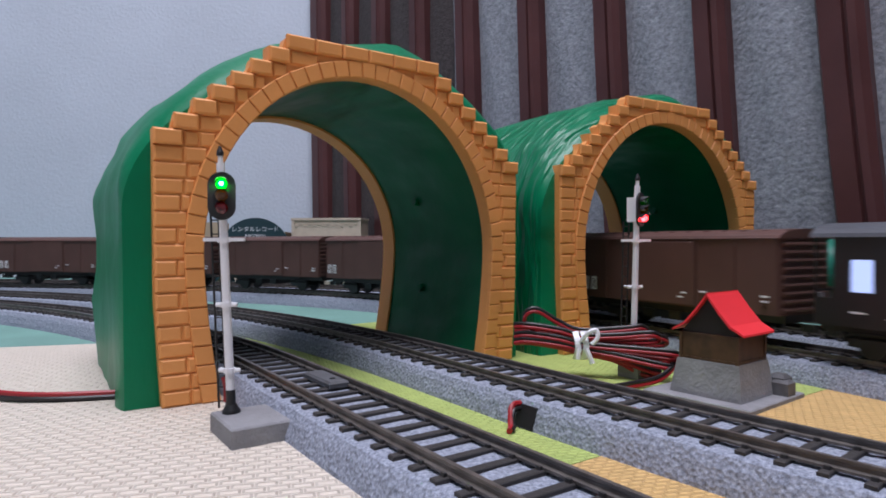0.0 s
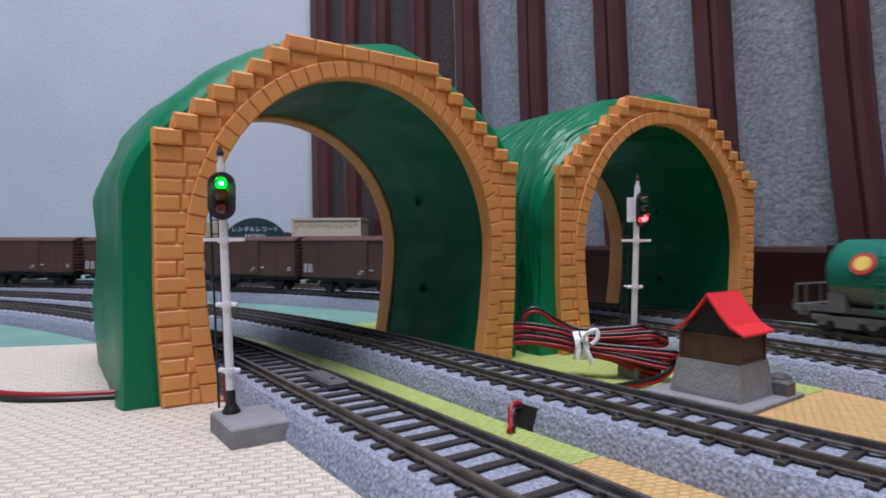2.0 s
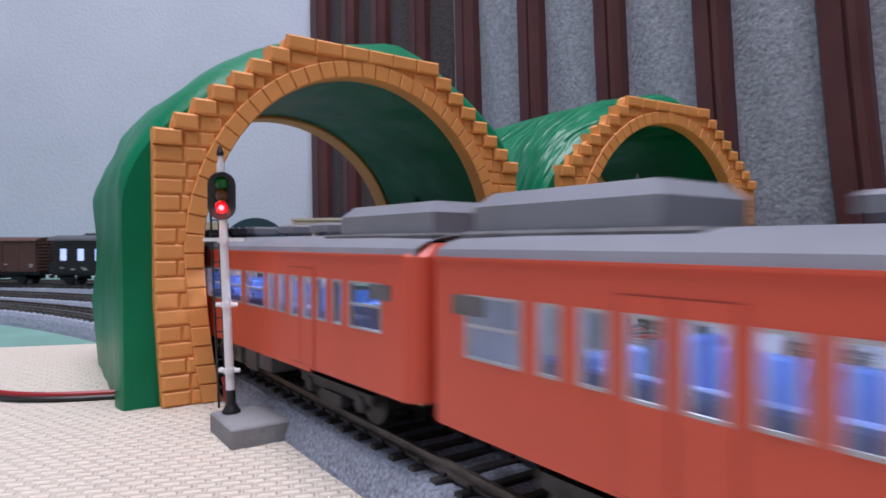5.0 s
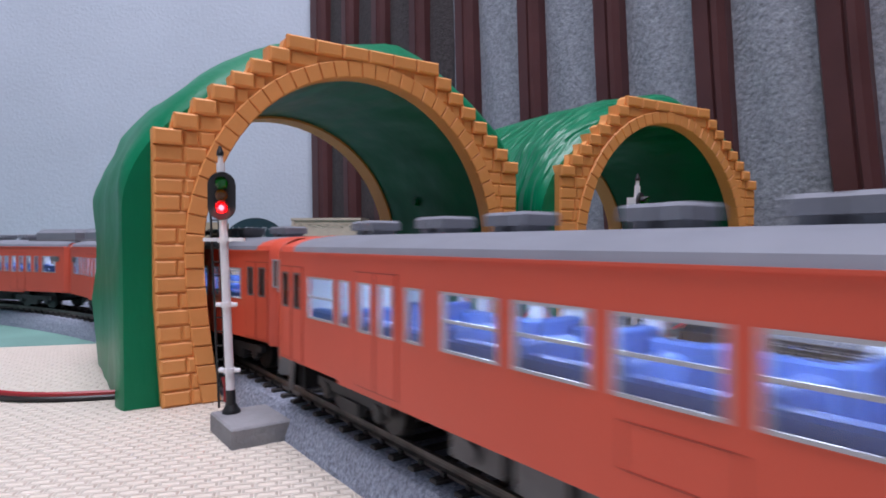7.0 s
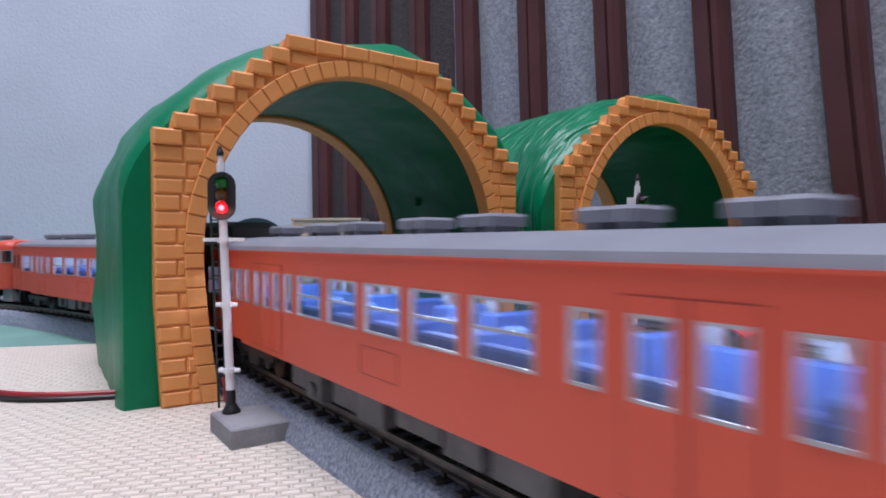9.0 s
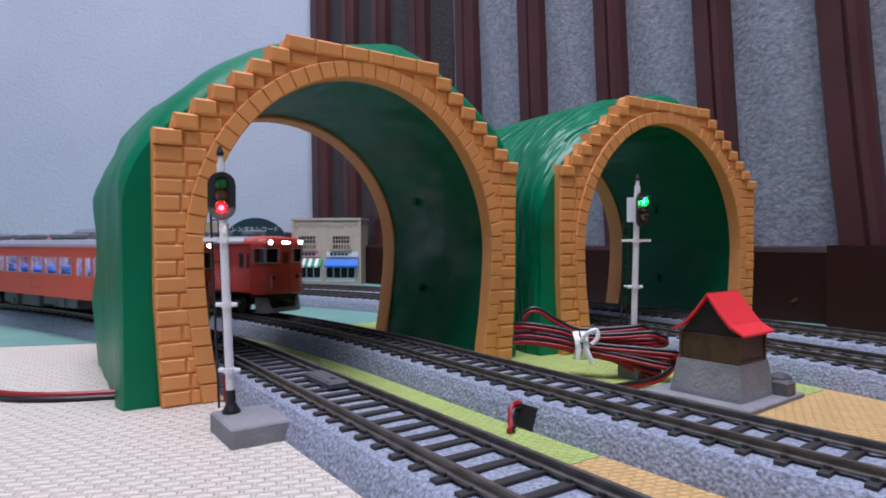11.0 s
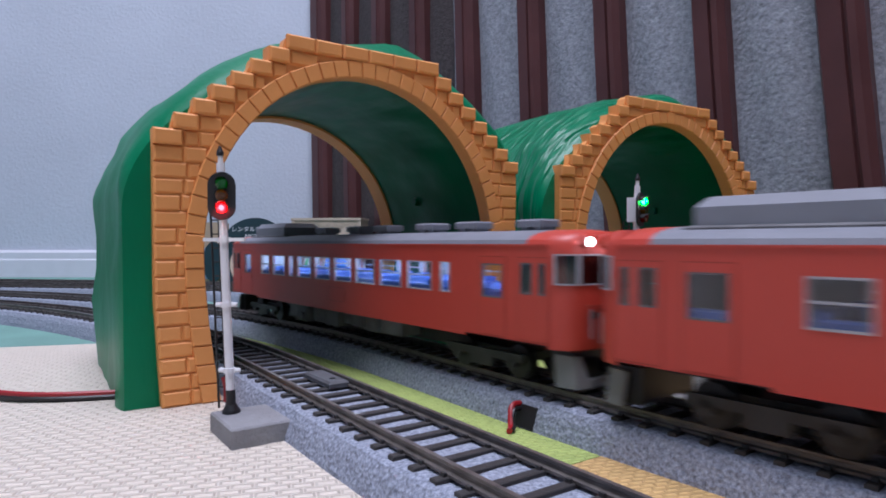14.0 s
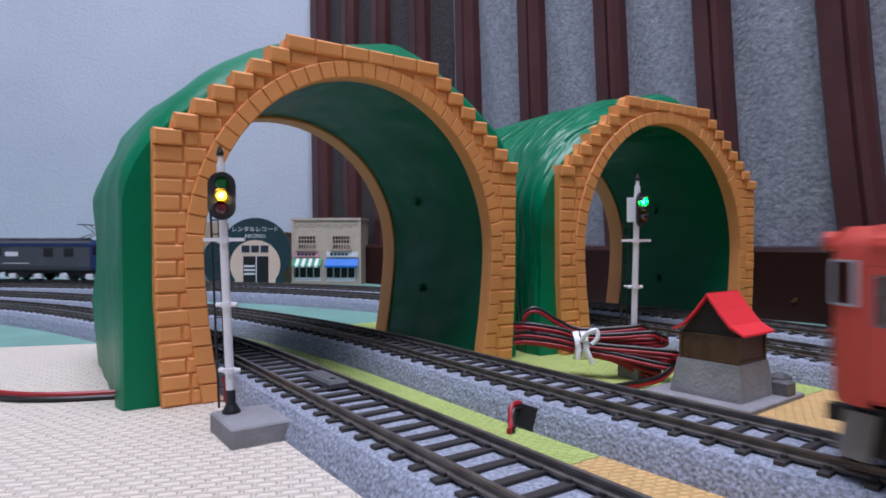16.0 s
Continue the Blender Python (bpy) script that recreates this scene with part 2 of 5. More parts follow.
def pierced(bm, x0, x1, z0, z1, holes, y, inward, mat=0):
    """A wall in the plane y with real openings and a thickness inward (signed)."""
    xs = sorted({x0, x1, *[h[0] for h in holes], *[h[1] for h in holes]})
    zs = sorted({z0, z1, *[h[2] for h in holes], *[h[3] for h in holes]})
    full = [[not any(h[0] < (xs[i] + xs[i + 1]) / 2 < h[1] and h[2] < (zs[j] + zs[j + 1]) / 2 < h[3] for h in holes)
             for j in range(len(zs) - 1)] for i in range(len(xs) - 1)]
    V = {}

    def v(i, j, k):
        if (i, j, k) not in V:
            V[i, j, k] = bm.verts.new((xs[i], y + inward * k, zs[j]))
        return V[i, j, k]
    for i in range(len(xs) - 1):
        for j in range(len(zs) - 1):
            if not full[i][j]:
                continue
            for k in (0, 1):
                bm.faces.new((v(i, j, k), v(i + 1, j, k), v(i + 1, j + 1, k), v(i, j + 1, k))).material_index = mat
            for di, dj, e in ((-1, 0, ((i, j), (i, j + 1))), (1, 0, ((i + 1, j), (i + 1, j + 1))), (0, -1, ((i, j), (i + 1, j))), (0, 1, ((i, j + 1), (i + 1, j + 1)))):
                a, b = i + di, j + dj
                if not (0 <= a < len(full) and 0 <= b < len(full[0]) and full[a][b]):
                    bm.faces.new((v(*e[0], 0), v(*e[1], 0), v(*e[1], 1), v(*e[0], 1))).material_index = mat
    bmesh.ops.recalc_face_normals(bm, faces=bm.faces)


def shared(name, mesh, parent, m=None, label=""):
    ob = new(name, mesh)
    ob.parent = parent
    if m is not None:
        ob.matrix_basis = m
    return tagged(ob, label)


# ---- tracks
def track(name, plan, label, lo, hi, near):
    t = thing(name, None, label, "railway track", "model tracks", "structure")
    n = int((hi - lo) / 7)

    def sweep(profile, nm, mat, lab=""):
        bm = bmesh.new()
        rings = []
        for i in range(n + 1):
            s = lo + (hi - lo) * i / n
            x, y = plan.at(s)
            a = plan.turn(s)
            rings.append([bm.verts.new((x + o * math.sin(a), y - o * math.cos(a), z)) for o, z in profile])
        loft(bm, rings, True, True)
        return part(nm, bm, mat, t, lab)

    # roadbed with a rough, stony surface
    prof = [(-17.5, -1.0), (-17, 1.2), (-15.6, 5.2), (-14.2, 7.6), (-12.5, 8.2), (-6, 8.2), (0, 8.2), (6, 8.2), (12.5, 8.2), (14.2, 7.6), (15.6, 5.2), (17, 1.2), (17.5, -1.0)]
    bm = bmesh.new()
    rings = []
    m = int((hi - lo) / 3)
    for i in range(m + 1):
        s = lo + (hi - lo) * i / m
        x, y = plan.at(s)
        a = plan.turn(s)
        ring = []
        for o, z in prof:
            k = 0.0 if z < 0 else 0.2
            ring.append(bm.verts.new((x + o * math.sin(a) + random.uniform(-k, k), y - o * math.cos(a) + random.uniform(-k, k), z + random.uniform(-k, k) * 0.8)))
        rings.append(ring)
    loft(bm, rings, True, True)
    part("roadbed", bm, BALLAST, t, "grey speckled ballast roadbed")
    for o in (-8.65, 8.65):
        sweep([(o - 1.1, 9.0), (o - 1.1, 9.6), (o - 0.3, 9.9), (o - 0.3, 10.7), (o - 0.55, 10.9), (o - 0.55, ZR), (o + 0.55, ZR), (o + 0.55, 10.9), (o + 0.3, 10.7), (o + 0.3, 9.9), (o + 1.1, 9.6), (o + 1.1, 9.0)],
              "rail", RAIL, "dull weathered metal rail")
    # sleepers with rail chairs
    bm = bmesh.new()
    frustum_up(bm, -1.15, 1.15, -12.7, 12.7, 7.9, 9.1, 0.2)
    for o in (-8.65, 8.65):
        for e in (-1.6, 1.6):
            box(bm, -0.6, 0.6, o + e - 0.35, o + e + 0.35, 9.0, 9.9)
    one = bpy.data.meshes.new("sleeper")
    bmesh.ops.scale(bm, vec=(0.001,) * 3, verts=bm.verts)
    bm.to_mesh(one)
    bm.free()
    one.materials.append(SLEEPER)
    rest = bmesh.new()
    s = lo + 3
    while s < hi - 3:
        x, y = plan.at(s)
        mat = mm(x, y, 0, math.degrees(plan.turn(s)))
        if near[0] < s < near[1]:
            shared("sleeper", one, t, mat)
        else:
            v = box(rest, -1.15, 1.15, -12.7, 12.7, 7.9, 9.1)
            bmesh.ops.transform(rest, matrix=Matrix.Translation((x, y, 0)) @ Matrix.Rotation(plan.turn(s), 4, "Z"), verts=v)
        s += 7.9
    tagged(part("far_sleepers", rest, SLEEPER, t, "black plastic sleepers"), kind="stuff")
    return t


def frustum_up(bm, x0, x1, y0, y1, z0, z1, b):
    """A block with a chamfered top."""
    lo = [bm.verts.new((x, y, z0)) for x, y in ((x0, y0), (x1, y0), (x1, y1), (x0, y1))]
    mi = [bm.verts.new((x, y, z1 - b)) for x, y in ((x0, y0), (x1, y0), (x1, y1), (x0, y1))]
    hi = [bm.verts.new((x, y, z1)) for x, y in ((x0 + b, y0 + b), (x1 - b, y0 + b), (x1 - b, y1 - b), (x0 + b, y1 - b))]
    for p, q in ((lo, mi), (mi, hi)):
        for i in range(4):
            bm.faces.new((p[i], p[(i + 1) % 4], q[(i + 1) % 4], q[i]))
    bm.faces.new(lo[::-1])
    bm.faces.new(hi)


for k, lo, hi, near in (("A", -1950, 3500, (-230, 320)), ("B", -1950, 3700, (-240, 420)), ("C", -2350, 3250, (-120, 440)), ("D", -2350, 3400, (-100, 300))):
    track("model_track", PLANS[k], "model railway track, black sleepers on grey ballast", lo, hi, near)

clip = thing("joint_clip", mm(-17.0, 134.5, 0, 125), "small black track joint clip at the roadbed edge", "track clip")
bm = bmesh.new()
frustum_up(bm, -2.2, 2.2, -1.2, 2.2, 0, 3.0, 0.4)
part("clip", bm, BLACK, clip)

# ---- ground and room
bm = bmesh.new()
box(bm, -2500, 2800, -2600, 1400, -12, -1)
tagged(part("floor", bm, FELT), "flat green felt sheet over the floor", "floor", kind="structure")


def mat_slab(name, corners, material, label):
    bm = bmesh.new()
    lo = [bm.verts.new((x, y, -0.99)) for x, y in corners]
    hi = [bm.verts.new((x, y, 0.0)) for x, y in corners]
    loft(bm, [lo, hi], True, True)
    return tagged(part(name, bm, material), label, "floor mat", kind="structure")


def e12(a, b):
    """Place in the frame of the mats, which lie square to the near tracks."""
    return 38 + a * 0.819 - b * 0.574, 153 + a * 0.574 + b * 0.819


mat_slab("mat_beige", [(-1500, -900), e12(-44.5, -1050), e12(-44.5, 262), (-150, 335), (-227, 314), (-1500, -60)], MAT, "cream foam mat with a woven relief")
mat_slab("mat_lime", [e12(-44.3, 0), e12(290, 0), e12(290, 110), e12(160, 262), e12(-44.3, 262)], LIME, "lime green foam mat between the tracks")
mat_slab("mat_yellow", [e12(-44.3, -1050), e12(300, -1050), e12(300, -0.3), e12(-44.3, -0.3)], YELLOW, "sandy yellow foam mat beside the tracks")

bm = bmesh.new()
box(bm, -2500, -200, 980, 1030, -1, 2400)
tagged(part("wall_north", bm, WALL), "pale bluish textured wallpaper", "wall", kind="structure")
bm = bmesh.new()
prof = [(0, -1), (-9, -1), (-9, 26), (-7.5, 28), (-7.5, 38), (-4, 42), (0, 42)]
loft(bm, [[bm.verts.new((x, 979.5 + o, z)) for o, z in prof] for x in (-2500, -215)], True, True)
tagged(part("baseboard", bm, SKIRT), "white moulded skirting board", "baseboard", kind="structure")
bm = bmesh.new()
box(bm, -2500, -2450, -2600, 980, -1, 2400)
tagged(part("wall_west", bm, WALL), "pale bluish textured wallpaper", "wall", kind="structure")
bm = bmesh.new()
box(bm, -2500, 2800, -2650, -2600, -1, 2400)
tagged(part("wall_south", bm, WALL), "pale bluish textured wallpaper", "wall", kind="structure")
bm = bmesh.new()
box(bm, -2500, 2800, -2650, 1400, 2400, 2450)
tagged(part("ceiling", bm, SKIRT), "plain white ceiling", "ceiling", kind="structure")

# folding cloth door along the far side: cloth leaves between brown battens, on a brown sill
CA = math.degrees(math.atan2(-421, 360))
door = thing("door_1", mm(-202, 980, 0, CA), "grey and brown folding cloth door, closed", "folding door", kind="structure")
SPOTS = [32, 118, 195, 279, 367.5, 463.5, 558, 652, 743] + [743 + 98 * i for i in range(1, 41)]
LEAVES = [(2, 32), (32, 118), (118, 195), (195, 279), (279, 331), (331, 367.5)] + list(zip(SPOTS[4:], SPOTS[5:]))


def lean_at(x, z):
    k = float(np.interp(x, [0, 281, 370, 466, 560, 654, 743], [0.035, 0.045, 0.065, 0.07, 0.09, 0.1, 0.12]))
    return x - (z - 100) * k * math.exp(-z / 700)


for i, (a, b) in enumerate(LEAVES):
    bm = bmesh.new()
    rings = []
    for z in np.linspace(50, 2390, 60):
        ring = []
        for k in range(13):
            f = k / 12
            ring.append(bm.verts.new((lean_at(a + (b - a) * f, z), -min(9, (b - a) * 0.12) * math.sin(math.pi * f) + 1.2 * math.sin(z / 37 + k) + 6, z)))
        rings.append(ring)
    loft(bm, rings, False)
    part("cloth_leaf", bm, DARKCLOTH if i < 5 else GREY, door, "dark brown cloth" if i < 5 else "grey woven cloth", True)
for s in SPOTS:
    bm = bmesh.new()
    w = 19 if s < 40 else 12.5 if s < 700 else 14
    rings = []
    for z in np.linspace(50, 2390, 40):
        c = lean_at(s, z)
        rings.append([bm.verts.new((c + o, y, z)) for o, y in ((-w, 8), (-w, -11), (-w + 2, -14.5), (w * 0.15, -15), (w * 0.22, -12), (w * 0.34, -12), (w * 0.4, -15.5), (w - 4, -13.5), (w, -8), (w, 8))])
    loft(bm, rings, True, True)
    part("batten", bm, BROWN, door, "glossy dark brown batten")
bm = bmesh.new()
box(bm, -10, 4750, 14, 60, -1, 2400)
part("backing", bm, DARKCLOTH, door)
bm = bmesh.new()
prof = [(14, -1), (-24, -1), (-24, 47), (-22, 50), (-14, 51), (14, 51)]
loft(bm, [[bm.verts.new((x, o, z)) for o, z in prof] for x in (-8, 4750)], True, True)
part("sill", bm, BOARD, door, "dark varnished sill board")
bm = bmesh.new()
rod(bm, (712, -23.8, 14), (712, -25.2, 14), 1.3)
rod(bm, (713.4, -24.2, 15.4), (710, -25, 12.6), 0.5)
part("brass_stud", bm, paint("brass", (0.22, 0.13, 0.05), 0.4, 0.8), door, "small brass stud")
bm = bmesh.new()
box(bm, 738, 1100, -46, -25, -1, 52)
part("low_box", bm, BOARD, door, "dark board standing against the sill")


# ---- toy tunnels
def arch_x(z, grow=0.0):
    a, b = 61.5 + grow, 67.0 + grow
    if z >= 50:
        return a * math.sqrt(max(0.0, 1 - ((z - 50) / b) ** 2))
    return a - 5.5 * ((50 - z) / 50) ** 1.6


def arch_line(grow, n=40):
    """Points from the right foot over the crown to the left foot."""
    a, b = 61.5 + grow, 67.0 + grow
    pts = [(arch_x(z, grow), z) for z in np.linspace(0, 45, 8)]
    pts += [(a * math.cos(t), 50 + b * math.sin(t)) for t in np.linspace(0, math.pi, n)]
    pts += [(-arch_x(z, grow), z) for z in np.linspace(45, 0, 8)]
    return pts


ROWS = 17
RH = 90.5 / ROWS
STEPS = [(90.5 + 5.43 * i, 90.5 + 5.43 * (i + 1), w) for i, w in enumerate((71.0, 65.0, 59.0, 52.5, 46.0, 39.5, 33.0))]


def outline():
    pts = [(74.5, 0), (76.6, 35), (77.0, 90.5)]
    for z0, z1, w in STEPS:
        pts += [(w, z0), (w, z1)]
    pts += [(0, 128.5)]
    return pts + [(-x, z) for x, z in pts[-2::-1]]


def portal(parent, y0, y1, face, tone, flare):
    """A portal plate with bricks and arch stones; face: -1 looks to the front, 1 to the back."""
    bm = bmesh.new()
    ins = arch_line(0)
    outs = outline() if face < 0 else arch_line(7.5)
    # both lines cut at the same fractions of their run
    def resample(pts, n):
        P = np.array(pts, float)
        d = np.concatenate([[0], np.cumsum(np.hypot(*np.diff(P, axis=0).T))])
        f = np.linspace(0, d[-1], n)
        return list(zip(np.interp(f, d, P[:, 0]), np.interp(f, d, P[:, 1])))
    def ray_out(x, z):
        """Outward from the arch to the stepped outline, found along a ray from (0, 45)."""
        c = Vector((0, 45))
        d = Vector((x, z)) - c
        best = None
        for (xa, za), (xb, zb) in zip(outs, outs[1:]):
            e = Vector((xb - xa, zb - za))
            det = d.x * -e.y + e.x * d.y
            if abs(det) < 1e-9:
                continue
            f = Vector((xa, za)) - c
            t = (f.x * -e.y + e.x * f.y) / det
            u = (d.x * f.y - d.y * f.x) / det
            if t > 0.5 and -1e-6 <= u <= 1 + 1e-6 and (best is None or t > best):
                best = t
        return tuple(c + d * (best or 1.1))
    fine = [p for p in resample(ins, 150) if p[1] >= 0]
    far = []
    for x, z in fine:
        if z <= 45:
            w = np.interp(z, [0, 35, 90], [74.5, 76.6, 77.0]) if face < 0 else abs(x) + 7.5
            far.append((math.copysign(w, x), z))
        else:
            far.append(ray_out(x, z))
    loops = []
    for y in (y0, y1):
        loops.append(([bm.verts.new((x * flare, y, z)) for x, z in far], [bm.verts.new((x * flare, y, z)) for x, z in fine]))
    (o0, i0), (o1, i1) = loops
    for a, b in ((o0, i0), (i0, i1), (i1, o1), (o1, o0)):
        for j in range(len(a) - 1):
            bm.faces.new((a[j], a[j + 1], b[j + 1], b[j]))
    for j in (0, -1):
        bm.faces.new((o0[j], i0[j], i1[j], o1[j]))
    bmesh.ops.recalc_face_normals(bm, faces=bm.faces)
    p = part("portal", bm, tone, parent, "orange moulded brick portal")
    if face > 0:
        return p
    jit = random.Random(4)

    def brick(x0, x1, z0, z1, proud):
        bm = bmesh.new()
        g = 0.14
        frustum(bm, x0 + g, x1 - g, z0 + g, z1 - g, y0 - proud + jit.uniform(-0.12, 0.12), y0 + 0.2, 0.7)
        part("brick", bm, tone, p)
    for side in (-1, 1):
        for r in range(ROWS):
            z0, z1 = r * RH, (r + 1) * RH
            xo = float(np.interp((z0 + z1) / 2, [0, 35, 90], [74.5, 76.6, 77.0]))
            xi = arch_x((z0 + z1) / 2, 5.6)
            cuts = [xi, xo] if r % 2 else [xi, xi + (xo - xi) * 0.28, xo]
            while cuts[-1] - cuts[-2] > 12:
                cuts.insert(-1, cuts[-1] - 9.3)
            for a, b in zip(cuts, cuts[1:]):
                brick(*((a, b) if side > 0 else (-b, -a)), z0, z1, 0.9)
            if r == ROWS - 1:
                brick(*((68.0, 77.3) if side > 0 else (-77.3, -68.0)), z0, z1, 2.0)
        for i, (z0, z1, w) in enumerate(STEPS):
            xi = arch_x((z0 + z1) / 2 - 1, 5.8)
            if z0 > 119:
                continue
            brick(*((w - 8.0, w) if side > 0 else (-w, -w + 8.0)), z0, z1, 2.0)
            cuts = [xi, w - 8.0]
            while cuts[1] - cuts[0] > 13:
                cuts.insert(1, cuts[1] - 10)
            if w - 8.0 - xi > 2:
                for a, b in zip(cuts, cuts[1:]):
                    brick(*((a, b) if side > 0 else (-b, -a)), z0, z1, 0.9)
    z0, z1, w = STEPS[-1]
    for i in range(6):
        brick(-w + i * 2 * w / 6, -w + (i + 1) * 2 * w / 6, z0, z1, 2.0)
    # arch stones, wedge by wedge
    a_in, a_out = arch_line(0, 36), arch_line(6.4, 36)
    for (xa, za), (xb, zb), (xc, zc), (xd, zd) in zip(a_in, a_in[1:], a_out[1:], a_out):
        bm = bmesh.new()
        q = [Vector((xa, za)), Vector((xb, zb)), Vector((xc, zc)), Vector((xd, zd))]
        c = sum(q, Vector((0, 0))) / 4
        yy = y0 - 1.7 + jit.uniform(-0.1, 0.1)
        rings = []
        for f, y in ((0.97, y0 + 0.2), (0.97, yy + 0.5), (0.85, yy)):
            rings.append([bm.verts.new((c.x + (v.x - c.x) * f, y, c.y + (v.y - c.y) * f)) for v in q])
        loft(bm, rings, True, True)
        part("arch_stone", bm, tone, p)
    return p


def tunnel(m, label, deep, seed, skin):
    t = thing("toy_tunnel", m, label, "toy tunnel", "toy tunnels")
    bm = bmesh.new()
    n = 44
    outer, inner = [], []
    for iv in range(15):
        v = 3.4 + (deep - 4) * (iv / 14) ** 1.5
        f = min(1, iv / 4)
        hw = (83.0 - 3.0 * iv / 14) * (0.985, 0.995, 1.0)[min(iv, 2)]
        zc, rise = 64 + 5 * f, 56 + 10 * math.sin(min(1, iv / 6) * math.pi / 2)
        ro, ri = [], []
        for k in range(n + 1):
            a = math.pi * k / n
            c, s = math.cos(a), math.sin(a)
            e = 2 / (2.6 if c > 0 else 1.9)
            x = hw * math.copysign(abs(c) ** e, c)
            z = zc + rise * abs(s) ** e
            d = noise.noise(Vector((x * 0.03 + seed, v * 0.035, z * 0.03))) * 3.0 * f + noise.noise(Vector((x * 0.11, v * 0.05 + seed, z * 0.09))) * 1.3 * f
            d2 = 6.5 * math.exp(-((x - 26) / 27) ** 2) * f
            ro.append((x + d * c, v, z + d * s * 0.8 + d2))
        foot_r = [(hw - 1.0 * (1 - z / 70) + 1.6 * f * noise.noise(Vector((seed, v * 0.05, z * 0.05))), v, z) for z in (0, 14, 28, 42, 56)]
        foot_l = [(-hw + 0.5 * (1 - z / 70) - 2.4 * f * noise.noise(Vector((seed + 5, v * 0.05, z * 0.05))), v, z) for z in (56, 42, 28, 14, 0)]
        flare = 1 + 0.08 * (v / deep)
        outer.append([bm.verts.new((p[0] * (1.045 if p[0] < 0 else 0.99), p[1], p[2])) for p in foot_r + ro + foot_l])
        for x, z in arch_line(1.2, 39):
            ri.append((x * flare, v, z))
        inner.append([bm.verts.new(p) for p in ri])
    loft(bm, outer, False)
    # inner face of the shell, coloured with the shade-darkened green
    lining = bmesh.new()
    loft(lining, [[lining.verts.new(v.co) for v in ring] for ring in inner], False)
    part("lining", lining, SHADEDGREEN, t, "inner face of the green shell, shade put into its colour", True)
    k = len(outer[0])
    for e in (0, -1):
        a, b = outer[e], inner[e]
        m_ = min(len(a), len(b))
        for j in range(m_ - 1):
            ja, jb = j, j
            bm.faces.new((a[ja], a[ja + 1], b[jb + 1], b[jb]))
    bmesh.ops.recalc_face_normals(bm, faces=bm.faces)
    part("shell", bm, skin, t, "glossy green hillside shell", True)
    portal(t, 0, 5.2, -1, ORANGE, 1.0)
    portal(t, deep - 12, deep, 1, ORANGE, 1.075)
    # bosses take the same shade-darkened green
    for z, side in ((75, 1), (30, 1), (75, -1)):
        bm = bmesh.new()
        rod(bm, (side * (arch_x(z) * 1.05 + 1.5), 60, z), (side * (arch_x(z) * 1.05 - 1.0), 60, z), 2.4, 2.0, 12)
        part("boss", bm, SHADEDGREEN, t, "moulded screw boss")
    return t


tunnel(mm(-29.5, 240.5, 0, 34.9), "green plastic toy tunnel with orange brick portal over two tracks", 105, 1.3, GREEN)
tunnel(mm(121, 331, 0, 31), "green plastic toy tunnel with orange brick portal by the hut", 105, 7.7, GREENROUGH)


# ---- colour light signals
BULBS = []


